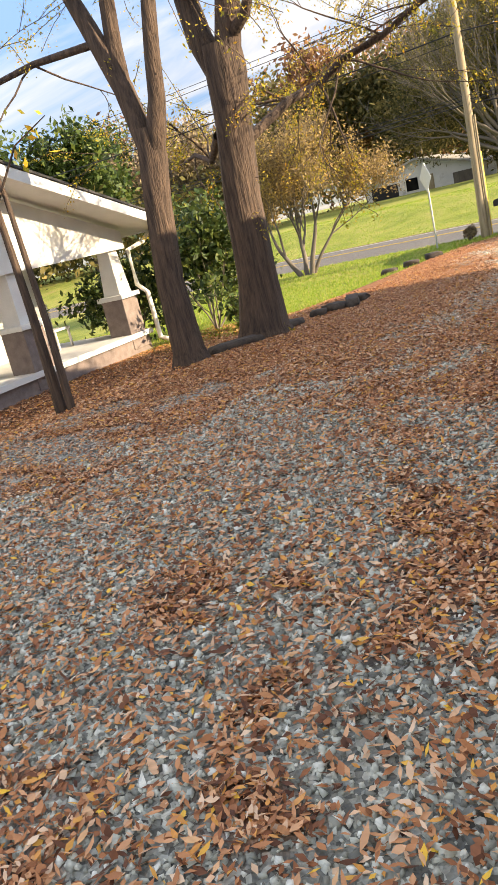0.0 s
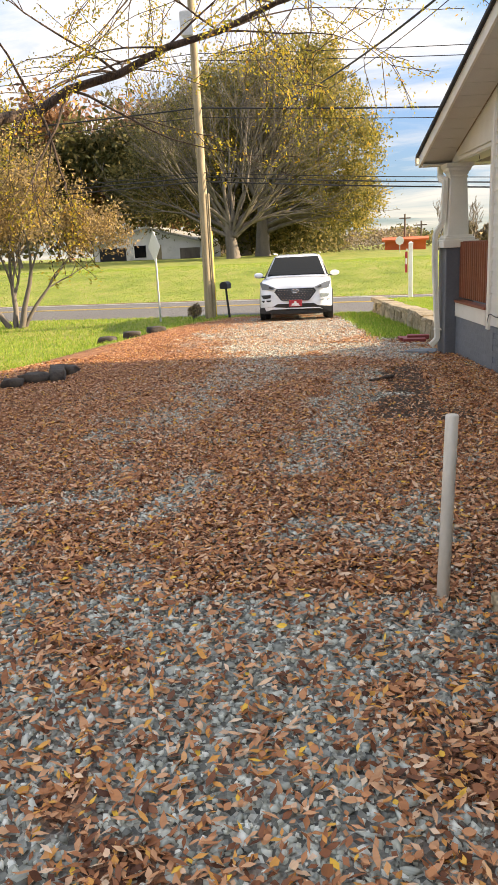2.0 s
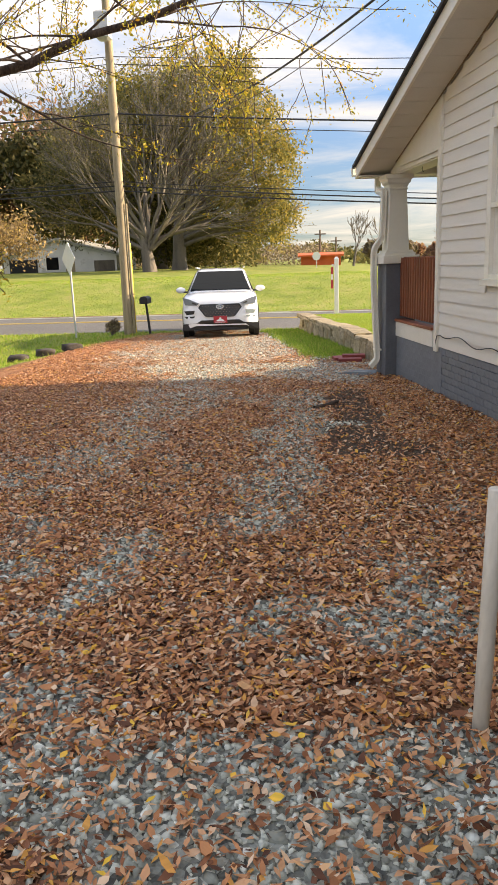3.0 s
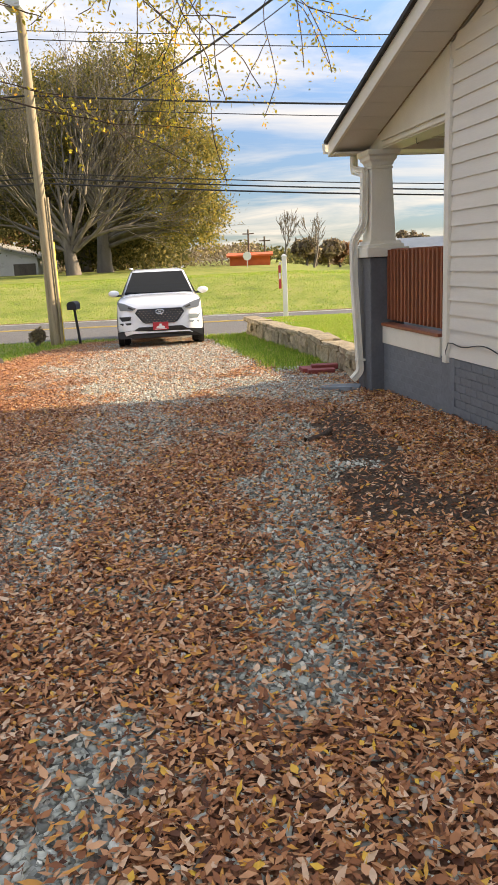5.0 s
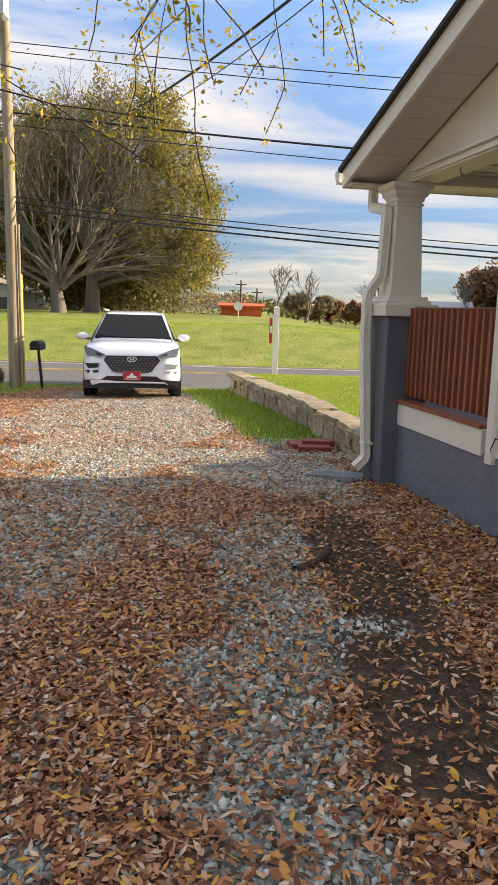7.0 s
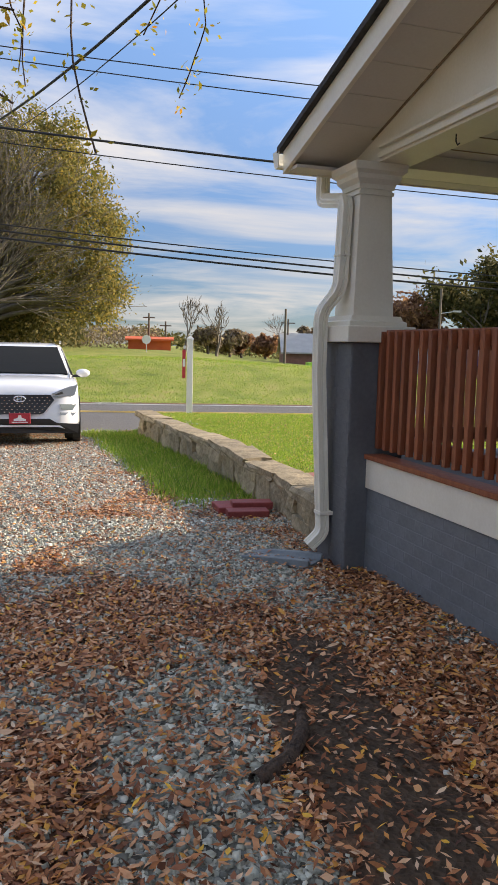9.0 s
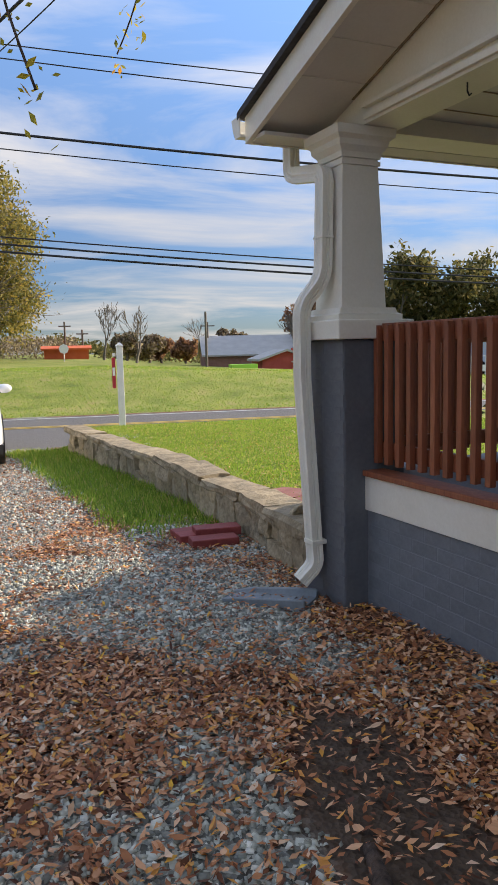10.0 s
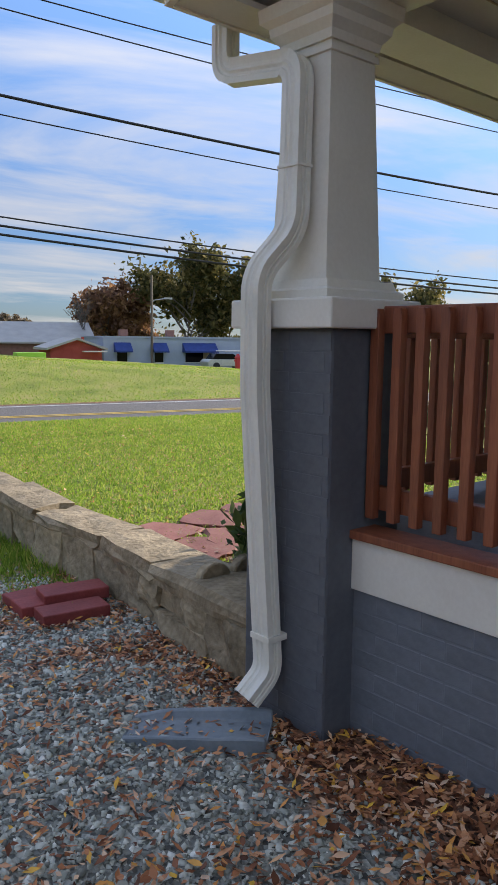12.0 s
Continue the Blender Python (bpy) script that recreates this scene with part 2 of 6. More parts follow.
M_CROWN_GREEN = island_mat("green_foliage", [(0.0, (0.025, 0.05, 0.015)), (0.6, (0.06, 0.1, 0.025)), (1.0, (0.14, 0.17, 0.04))], 0.5, 0.25)
M_CROWN_RUST = island_mat("rust_foliage", [(0.0, (0.16, 0.08, 0.05)), (0.6, (0.3, 0.16, 0.09)), (1.0, (0.45, 0.26, 0.12))], 0.7, 0.45)
M_CROWN_BROWN = island_mat("brown_twigs_and_leaves", [(0.0, (0.14, 0.1, 0.07)), (0.6, (0.26, 0.2, 0.13)), (1.0, (0.36, 0.28, 0.14))], 0.8, 0.2)
M_CROWN_MYRTLE = island_mat("tan_twigs_and_leaves", [(0.0, (0.16, 0.11, 0.06)), (0.6, (0.34, 0.24, 0.12)), (1.0, (0.5, 0.34, 0.1))], 0.8, 0.3)
M_SPRIG = island_mat("yellow_green_sprigs", [(0.0, (0.2, 0.2, 0.03)), (0.5, (0.42, 0.34, 0.04)), (0.85, (0.6, 0.42, 0.04)), (1.0, (0.6, 0.28, 0.04))], 0.55, 0.45)


# ---- mesh tools ----
def mesh_object(name, bm, material, smooth=False):
    me = bpy.data.meshes.new(name)
    bmesh.ops.recalc_face_normals(bm, faces=bm.faces)
    bm.to_mesh(me)
    bm.free()
    me.materials.append(material)
    if smooth:
        me.polygons.foreach_set("use_smooth", [True] * len(me.polygons))
    return new(name, me)


def part(name, bm, material, parent, label="", smooth=False):
    ob = mesh_object(name, bm, material, smooth)
    ob.parent = parent
    if label:
        ob["label"] = label
    return ob


def raw_mesh(name, verts, faces, material, smooth=False):
    me = bpy.data.meshes.new(name)
    verts = np.asarray(verts, dtype=np.float32)
    faces = np.asarray(faces, dtype=np.int32)
    k = faces.shape[1]
    me.vertices.add(len(verts))
    me.vertices.foreach_set("co", verts.ravel())
    me.loops.add(faces.size)
    me.loops.foreach_set("vertex_index", faces.ravel())
    me.polygons.add(len(faces))
    me.polygons.foreach_set("loop_start", np.arange(0, faces.size, k, dtype=np.int32))
    if smooth:
        me.polygons.foreach_set("use_smooth", np.ones(len(faces), dtype=bool))
    me.materials.append(material)
    me.update(calc_edges=True)
    return new(name, me)


def thing(name, m, label, category, group="", kind=""):
    ob = new(name)
    ob.matrix_world = m
    return tagged(ob, label, category, group, kind)


def box(x0, x1, y0, y1, z0, z1, bevel=0.0, bm=None):
    bm2 = bmesh.new()
    bmesh.ops.create_cube(bm2, size=1)
    for v in bm2.verts:
        v.co = Vector(((x0 + x1) / 2 + v.co.x * (x1 - x0), (y0 + y1) / 2 + v.co.y * (y1 - y0), (z0 + z1) / 2 + v.co.z * (z1 - z0)))
    if bevel:
        bmesh.ops.bevel(bm2, geom=bm2.edges[:], offset=bevel, segments=2, affect="EDGES", profile=0.5)
    if bm is None:
        return bm2
    me = bpy.data.meshes.new("tmp")
    bm2.to_mesh(me)
    bm2.free()
    bm.from_mesh(me)
    bpy.data.meshes.remove(me)
    return bm


def prism(outline, axis, a0, a1, bevel=0.0):
    """A polygon (pairs) pulled along an axis: 0 x, 1 y, 2 z."""
    bm = bmesh.new()
    def at(p, q, a):
        return {0: (a, p, q), 1: (p, a, q), 2: (p, q, a)}[axis]
    lo = [bm.verts.new(at(p, q, a0)) for p, q in outline]
    hi = [bm.verts.new(at(p, q, a1)) for p, q in outline]
    bm.faces.new(lo)
    bm.faces.new(hi[::-1])
    for i in range(len(outline)):
        j = (i + 1) % len(outline)
        bm.faces.new((lo[i], lo[j], hi[j], hi[i]))
    if bevel:
        bmesh.ops.bevel(bm, geom=bm.edges[:], offset=bevel, segments=2, affect="EDGES", profile=0.5)
    return bm


def taper(cx, cy, levels):
    """A square shaft through levels of (z, half width)."""
    bm = bmesh.new()
    rings = [[bm.verts.new((cx + sx * h, cy + sy * h, z)) for sx, sy in ((-1, -1), (1, -1), (1, 1), (-1, 1))] for z, h in levels]
    bm.faces.new(rings[0][::-1])
    bm.faces.new(rings[-1])
    for a, c in zip(rings, rings[1:]):
        for i in range(4):
            bm.faces.new((a[i], a[(i + 1) % 4], c[(i + 1) % 4], c[i]))
    return bm


def tube_arrays(paths, sides=6):
    """Paths of (x, y, z, r): vertices and quads of tapered tubes."""
    vs, fs, base = [], [], 0
    ang = np.linspace(0, 2 * np.pi, sides, endpoint=False)
    ca, sa = np.cos(ang), np.sin(ang)
    ring = np.arange(sides)
    nxt = (ring + 1) % sides
    for p in paths:
        p = np.asarray(p, dtype=float)
        d = np.gradient(p[:, :3], axis=0)
        d /= np.linalg.norm(d, axis=1)[:, None] + 1e-9
        ref = np.where(np.abs(d[:, 2:3]) > 0.9, np.array([[1.0, 0, 0]]), np.array([[0, 0, 1.0]]))
        u = np.cross(d, ref)
        u /= np.linalg.norm(u, axis=1)[:, None] + 1e-9
        w = np.cross(d, u)
        v = p[:, None, :3] + p[:, 3][:, None, None] * (u[:, None, :] * ca[None, :, None] + w[:, None, :] * sa[None, :, None])
        vs.append(v.reshape(-1, 3))
        for i in range(len(p) - 1):
            a = base + i * sides
            fs.append(np.stack([a + ring, a + nxt, a + sides + nxt, a + sides + ring], 1))
        base += len(p) * sides
    return np.concatenate(vs), np.concatenate(fs)


def tube(name, paths, material, parent=None, sides=8):
    v, f = tube_arrays(paths, sides)
    ob = raw_mesh(name, v, f, material, True)
    if parent:
        ob.parent = parent
    return ob


def noise2(x, y, s, seed=0):
    """Smooth value noise, 0 to 1."""
    x, y = np.asarray(x) / s + 100.3 + seed * 7.1, np.asarray(y) / s + 100.7 + seed * 3.3
    xi, yi = np.floor(x), np.floor(y)
    fx, fy = x - xi, y - yi
    fx, fy = fx * fx * (3 - 2 * fx), fy * fy * (3 - 2 * fy)
    def hsh(a, c):
        q = np.sin(a * 127.1 + c * 311.7 + seed * 17.3) * 43758.5453
        return q - np.floor(q)
    return (hsh(xi, yi) * (1 - fx) + hsh(xi + 1, yi) * fx) * (1 - fy) + (hsh(xi, yi + 1) * (1 - fx) + hsh(xi + 1, yi + 1) * fx) * fy


def fbm(x, y, s, seed=0):
    return (noise2(x, y, s, seed) + 0.5 * noise2(x, y, s / 2, seed + 1) + 0.25 * noise2(x, y, s / 4, seed + 2)) / 1.75


def step(a, c, v):
    q = np.clip((v - a) / (c - a), 0, 1)
    return q * q * (3 - 2 * q)


# ---- ground ----
def wall_line(y):
    """x of the retaining wall's outer face along the drive."""
    return np.interp(y, [14.0, 15.8, 18.8, 19.3, 23.2], [-0.46, -0.65, -1.18, -1.31, -2.2])


def height(x, y):
    x, y = np.asarray(x, dtype=float), np.asarray(y, dtype=float)
    drive = np.interp(y, [-40, 3, 8.5, 13, 21, 24, 31, 32], [0.1, 0.0, -0.075, -0.13, -0.25, -0.35, -0.35, -0.36])
    left = step(-6.3, -8.8, x) * step(24.5, 20.0, y)
    z = drive - left * (0.28 + 0.0 * y)
    lawn_z = np.interp(y, [13, 16, 20, 23.6, 24.4], [0.1, 0.08, 0.06, 0.06, -0.34])
    on = step(wall_line(y) + 0.14, wall_line(y) + 0.2, x) * (y > 14.0)
    on = np.where((y < 24.4) & (y > 14.0), on, 0)
    z = np.where(on > 0, z * (1 - on) + lawn_z * on, z)
    crest = np.clip(0.75 - 0.055 * np.maximum(x, 0), -0.9, 2)
    bank = np.maximum(crest, -0.2)
    far = np.where(x > 0, crest - 0.5 * np.clip(x / 8, 0, 1), crest + 0.25 * np.clip(-x / 15, 0, 1))
    rise = step(31.6, 41.0, y)
    back = step(46, 72, y)
    hill = -0.36 + (crest + 0.36) * rise + (far - crest) * back
    z = np.where(y > 31.6, hill, z)
    z = z + 0.03 * (fbm(x, y, 2.5, 3) - 0.5) * step(32, 34, y) * 4
    z = z + 0.035 * (fbm(x, y, 0.9, 5) - 0.5) * (y < 23)
    return z


def fields(x, y):
    """Cover of the ground: gravel, grass, clay, mud, road, 0 to 1."""
    wob = fbm(x, y, 1.1, 11)
    fine = fbm(x, y, 0.35, 21)
    patch = fbm(x, y, 0.55, 31)
    right_track = np.exp(-((x + 1.62 - 0.03 * (y - 9) - 0.3 * (wob - 0.5)) / 0.36) ** 2) * step(6.9, 7.5, y + 0.5 * (wob - 0.5)) * step(13.2, 11.5, y)
    left_track = np.exp(-((x + 3.2 - 0.5 * (wob - 0.5)) / 0.75) ** 2) * (0.45 + 0.35 * step(8.5, 11.0, y))
    mixed = step(0.45, 0.6, patch) * step(7.6, 5.8, y) * 0.85 + step(0.6, 0.72, patch) * 0.35
    start = step(5.5, 4.6, y) * 0.42
    splash = np.exp(-(((x + 1.45 + 0.25 * (y - 14.2)) / 0.52) ** 2 + ((y - 14.3) / 1.0) ** 2)) * 1.3
    sunny = step(13.0, 15.5, y) * step(24.2, 23, y) * step(-6.2, -4.8, x) * 0.5
    gravel = np.clip((right_track + left_track + mixed + start + splash + sunny) * (0.35 + 1.1 * fine), 0, 1)
    gravel = step(0.28, 0.62, gravel + 0.25 * (fine - 0.5))
    wl_x = wall_line(y)
    lawn = ((x > wl_x + 0.28) & (y > 14.2) & (y < 24.3)).astype(float)
    lawn *= step(15.3, 16.4, y + 0.8 * (wob - 0.5) + 0.5 * np.clip(x - 2, 0, 2))
    strip = step(wl_x - 1.15, wl_x - 0.75, x + 0.3 * (wob - 0.5)) * (x <= wl_x + 0.28) * step(15.6, 17.0, y + wob - 0.5) * step(23.9, 23.2, y)
    far = ((y > 31.4) | (y > 24.0) * (x < -60)).astype(float)
    lx = np.interp(y, [-5, 10, 13, 17, 21, 24], [-9.5, -9.0, -8.0, -7.6, -6.6, -5.6])
    leftg = step(lx + 0.35, lx - 0.35, x + 0.8 * (wob - 0.5)) * (y < 24.0)
    leftg = leftg * step(11.0, 14.5, y + 0.3 * (-x - 8))
    verge = ((y > 23.4) & (y < 24.2) & ((x < -5.5) | (x > -2.3))).astype(float)
    grass = np.clip(np.maximum.reduce([lawn, strip, far, leftg, verge]), 0, 1)
    clay = np.exp(-((x - lx - 0.9) / 0.75) ** 2) * step(11.5, 13.5, y) * step(21.5, 19.0, y) * (0.5 + 0.8 * fine)
    mud = np.exp(-(((x + 0.98 - 0.12 * (10.5 - y) * 0.5 + 0.6 * (wob - 0.5)) / 0.38) ** 2)) * step(8.6, 9.6, y) * step(13.3, 12.2, y) * (0.5 + wob)
    mud = np.maximum(mud, 0.9 * np.exp(-(((x + 0.55) / 0.4) ** 2 + ((y - 9.3) / 0.5) ** 2)) * (0.4 + wob))
    mud = step(0.4, 0.65, mud)
    road = ((y > 24.2) & (y < 31.3)).astype(float)
    return gravel, grass, np.clip(clay, 0, 1), mud, road


def axis_steps(spans):
    out = [spans[0][0]]
    for a, c, d in spans:
        out += list(np.linspace(a, c, max(2, int(round((c - a) / d)) + 1))[1:])
    return np.array(out)


gx = axis_steps([(-600, -80, 40), (-80, -20, 4), (-20, -9, 0.5), (-9, 2.5, 0.085), (2.5, 12, 0.5), (12, 80, 4), (80, 600, 40)])
gy = axis_steps([(-300, -40, 40), (-40, -2, 2), (-2, 24.6, 0.085), (24.6, 33, 0.4), (33, 50, 0.7), (50, 90, 3), (90, 900, 45)])
GX, GY = np.meshgrid(gx, gy)
GZ = height(GX, GY)
nx, ny = len(gx), len(gy)
idx = np.arange(nx * ny).reshape(ny, nx)
quads = np.stack([idx[:-1, :-1], idx[:-1, 1:], idx[1:, 1:], idx[1:, :-1]], -1).reshape(-1, 4)

m, n, l, b = nodes_of("ground_cover")
tcn = n.new("ShaderNodeTexCoord")


def tex_noise(scale, detail=5):
    q = n.new("ShaderNodeTexNoise")
    q.inputs["Scale"].default_value, q.inputs["Detail"].default_value = scale, detail
    l.new(tcn.outputs["Object"], q.inputs["Vector"])
    return q


def tex_cells(scale):
    q = n.new("ShaderNodeTexVoronoi")
    q.inputs["Scale"].default_value = scale
    l.new(tcn.outputs["Object"], q.inputs["Vector"])
    return q


def blend(fac, a, c):
    q = n.new("ShaderNodeMix")
    q.data_type = "RGBA"
    l.new(fac, q.inputs[0])
    l.new(a, q.inputs[6])
    l.new(c, q.inputs[7])
    return q.outputs[2]


def attr(name):
    q = n.new("ShaderNodeAttribute")
    q.attribute_name = name
    return q.outputs["Fac"]


cells = tex_cells(26)
sepc = n.new("ShaderNodeSeparateColor")
l.new(cells.outputs["Color"], sepc.inputs[0])
litter = ramp(n, [(0.0, (0.05, 0.022, 0.013)), (0.4, (0.15, 0.065, 0.036)), (0.8, (0.3, 0.14, 0.075)), (1.0, (0.42, 0.21, 0.11))])
l.new(sepc.outputs[0], litter.inputs[0])
pebbles = tex_cells(42)
sepp = n.new("ShaderNodeSeparateColor")
l.new(pebbles.outputs["Color"], sepp.inputs[0])
gravel_c = ramp(n, [(0.0, (0.08, 0.08, 0.07)), (0.6, (0.28, 0.285, 0.245)), (1.0, (0.5, 0.5, 0.43))])
l.new(sepp.outputs[0], gravel_c.inputs[0])
grass_n, grass_f = tex_noise(0.8, 10), tex_noise(30, 6)
gmix = n.new("ShaderNodeMix")
gmix.inputs[0].default_value = 0.5
l.new(grass_n.outputs["Fac"], gmix.inputs[2])
l.new(grass_f.outputs["Fac"], gmix.inputs[3])
grass_c = ramp(n, [(0.32, (0.08, 0.115, 0.02)), (0.44, (0.18, 0.225, 0.04)), (0.54, (0.28, 0.3, 0.065)), (0.64, (0.34, 0.26, 0.11))])
l.new(gmix.outputs[0], grass_c.inputs[0])
clay_n = tex_noise(7, 8)
clay_c = ramp(n, [(0.3, (0.28, 0.1, 0.045)), (0.7, (0.5, 0.25, 0.13))])
l.new(clay_n.outputs["Fac"], clay_c.inputs[0])
mud_n = tex_noise(16, 8)
mud_c = ramp(n, [(0.3, (0.06, 0.04, 0.027)), (0.7, (0.12, 0.084, 0.058))])
l.new(mud_n.outputs["Fac"], mud_c.inputs[0])
road_n = tex_noise(60, 6)
road_c = ramp(n, [(0.3, (0.11, 0.105, 0.1)), (0.7, (0.2, 0.19, 0.18))])
l.new(road_n.outputs["Fac"], road_c.inputs[0])
col = blend(attr("gravel"), litter.outputs[0], gravel_c.outputs[0])
col = blend(attr("clay"), col, clay_c.outputs[0])
col = blend(attr("mud"), col, mud_c.outputs[0])
col = blend(attr("grass"), col, grass_c.outputs[0])
col = blend(attr("road"), col, road_c.outputs[0])
l.new(col, b.inputs["Base Color"])
b.inputs["Roughness"].default_value = 0.92
b.inputs["Specular IOR Level"].default_value = 0.25
hsum = n.new("ShaderNodeMath")
hsum.operation = "ADD"
l.new(pebbles.outputs["Distance"], hsum.inputs[0])
l.new(grass_f.outputs["Fac"], hsum.inputs[1])
bp = n.new("ShaderNodeBump")
bp.inputs["Strength"].default_value, bp.inputs["Distance"].default_value = 0.7, 0.03
l.new(hsum.outputs[0], bp.inputs["Height"])
l.new(bp.outputs[0], b.inputs["Normal"])
M_GROUND = m

ground = raw_mesh("ground", np.stack([GX.ravel(), GY.ravel(), GZ.ravel()], 1), quads, M_GROUND, True)
for nm, arr in zip(("gravel", "grass", "clay", "mud", "road"), fields(GX, GY)):
    at = ground.data.attributes.new(nm, "FLOAT", "POINT")
    at.data.foreach_set("value", arr.ravel().astype(np.float32))
tagged(ground, "leaf-strewn gravel drive, lawns, asphalt road and grassy bank", "ground", kind="structure")

# ---- road markings ----
M_LINE = mat("yellow_road_paint", (0.5, 0.32, 0.05), (0.62, 0.42, 0.09), 4, 0.7, 0.1, wear=(0.6, (0.3, 0.24, 0.13)))
M_EDGE = mat("white_road_paint", (0.5, 0.5, 0.48), (0.6, 0.6, 0.58), 4, 0.7, 0.1, wear=(0.6, (0.25, 0.24, 0.23)))
markings = thing("road_marking", pose(0, 0, 0), "worn double yellow centre lines and white edge line", "road marking", kind="structure")
for y0, mt in ((28.15, M_LINE), (28.4, M_LINE), (30.7, M_EDGE)):
    part("line", box(-120, 120, y0, y0 + 0.11, -0.346, -0.34), mt, markings)

# ---- the weatherboarded house with the porch ----
HOUSE = pose(-0.49, 13.88, 0, 0, 0, 12.0)
house = thing("house", HOUSE, "cream weatherboarded bungalow with a slate-painted base and corner porch", "house", kind="structure")
WX = 0.155
EAVE_Y, EAVE_Z, SLOPE, RIDGE_Y, RAKE_X = 0.62, 2.62, 0.28, -7.6, -0.29


def roof_z(y):
    return EAVE_Z + SLOPE * (EAVE_Y - RIDGE_Y - abs(y - RIDGE_Y))


BACK = 2 * RIDGE_Y - 0.2
CORNER = -1.66
foundation = part("foundation", box(WX + 0.02, 8.5, BACK, CORNER - 0.2, -0.4, 0.46), M_BLUEGRAY, house)
part("porch_base", box(WX + 0.005, 8.5, CORNER - 0.2, 0.2, -0.4, 0.45, 0.004), M_BLUEGRAY, house, "slate-grey painted porch base wall")
part("porch_floor", box(WX + 0.03, 8.5, CORNER, 0.4, 0.45, 0.62), M_PORCHFLOOR, house)
part("band", box(WX - 0.012, WX + 0.06, CORNER + 0.1, 0.14, 0.43, 0.632, 0.004), M_TRIM, house, "white painted band board")
part("sill", box(WX - 0.03, WX + 0.12, CORNER + 0.1, 0.13, 0.632, 0.665, 0.004), M_STAIN, house, "red-brown stained sill")
# body of the wall up to the gable
wall_out = [(BACK, 0.46), (CORNER, 0.46), (CORNER, roof_z(CORNER) - 0.02), (RIDGE_Y, roof_z(RIDGE_Y) - 0.02), (BACK, roof_z(BACK) - 0.02)]
part("side_wall", prism(wall_out, 0, WX + 0.02, WX + 0.18), M_SIDING, house)
part("porch_wall", box(WX + 0.18, 8.5, CORNER - 0.16, CORNER, 0.46, 2.9), M_SIDING, house)
part("rear_wall", box(WX + 0.18, 8.5, BACK, BACK + 0.16, 0.46, 2.7), M_SIDING, house)
part("far_side_wall", prism([(BACK, 0.46), (0.2, 0.46), (0.2, roof_z(0.2) - 0.02), (RIDGE_Y, roof_z(RIDGE_Y) - 0.02), (BACK, roof_z(BACK) - 0.02)], 0, 8.4, 8.5), M_SIDING, house)
# clapboards, each a wedge that overlaps the one below
WIN_Y0, WIN_Y1, WIN_Z0, WIN_Z1 = -4.15, -3.2, 1.27, 2.66
z = 0.46
while z < roof_z(RIDGE_Y) - 0.1:
    z1 = z + 0.135
    y_hi = CORNER - 0.09
    y_lo = BACK
    if z1 > roof_z(CORNER):
        y_hi = EAVE_Y - (z1 - EAVE_Z) / SLOPE
        y_lo = max(BACK, 2 * RIDGE_Y - y_hi)
    spans = [(y_lo, y_hi)]
    if z1 > WIN_Z0 - 0.05 and z < WIN_Z1 + 0.1:
        spans = [(y_lo, WIN_Y0 - 0.11), (WIN_Y1 + 0.11, y_hi)]
    for a, c in spans:
        if c - a > 0.1:
            bm = prism([(WX + 0.022, z), (WX - 0.006, z), (WX + 0.012, z1 + 0.012), (WX + 0.022, z1 + 0.012)], 1, a, c)
            part("clapboard", bm, M_SIDING, house)
    z = z1
part("cornerboard", box(WX - 0.03, WX + 0.1, CORNER - 0.09, CORNER + 0.005, 0.4, roof_z(CORNER) - 0.16, 0.004), M_TRIM, house)
# window
window = part("window", box(WX + 0.03, WX + 0.1, WIN_Y0, WIN_Y1, WIN_Z0, WIN_Z1), M_GLASS, house, "dark sash window")
for a in ((WIN_Y0 - 0.1, WIN_Y0, WIN_Z0 - 0.06, WIN_Z1 + 0.1), (WIN_Y1, WIN_Y1 + 0.1, WIN_Z0 - 0.06, WIN_Z1 + 0.1), (WIN_Y0, WIN_Y1, WIN_Z1, WIN_Z1 + 0.1), (WIN_Y0, WIN_Y1, (WIN_Z0 + WIN_Z1) / 2 - 0.025, (WIN_Z0 + WIN_Z1) / 2 + 0.025), (WIN_Y0, WIN_Y1, WIN_Z0, WIN_Z0 + 0.05)):
    part("window_frame", box(WX - 0.025, WX + 0.06, *a, 0.004), M_TRIM, window)
part("window_sill", box(WX - 0.06, WX + 0.06, WIN_Y0 - 0.13, WIN_Y1 + 0.13, WIN_Z0 - 0.06, WIN_Z0, 0.004), M_TRIM, window)

# roof, soffit, rake board, gutter
def slab(x0, x1, ya, yb, lift, thick):
    return prism([(ya, roof_z(ya) + lift), (yb, roof_z(yb) + lift), (yb, roof_z(yb) + lift + thick), (ya, roof_z(ya) + lift + thick)], 0, x0, x1)


part("roof", slab(RAKE_X - 0.04, 9, EAVE_Y + 0.03, RIDGE_Y, 0.13, 0.04), M_SHINGLE, house, "dark shingle roof")
part("roof", slab(RAKE_X - 0.04, 9, RIDGE_Y, BACK - 0.6, 0.13, 0.04), M_SHINGLE, house)
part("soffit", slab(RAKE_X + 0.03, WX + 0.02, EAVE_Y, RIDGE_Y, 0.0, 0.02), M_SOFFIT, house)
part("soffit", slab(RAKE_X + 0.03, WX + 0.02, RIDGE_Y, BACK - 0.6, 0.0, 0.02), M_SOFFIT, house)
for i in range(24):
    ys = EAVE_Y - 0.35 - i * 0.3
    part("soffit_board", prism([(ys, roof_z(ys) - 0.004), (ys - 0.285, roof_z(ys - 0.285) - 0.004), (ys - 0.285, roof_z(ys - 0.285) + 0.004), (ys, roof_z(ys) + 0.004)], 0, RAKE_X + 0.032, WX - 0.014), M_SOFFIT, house)
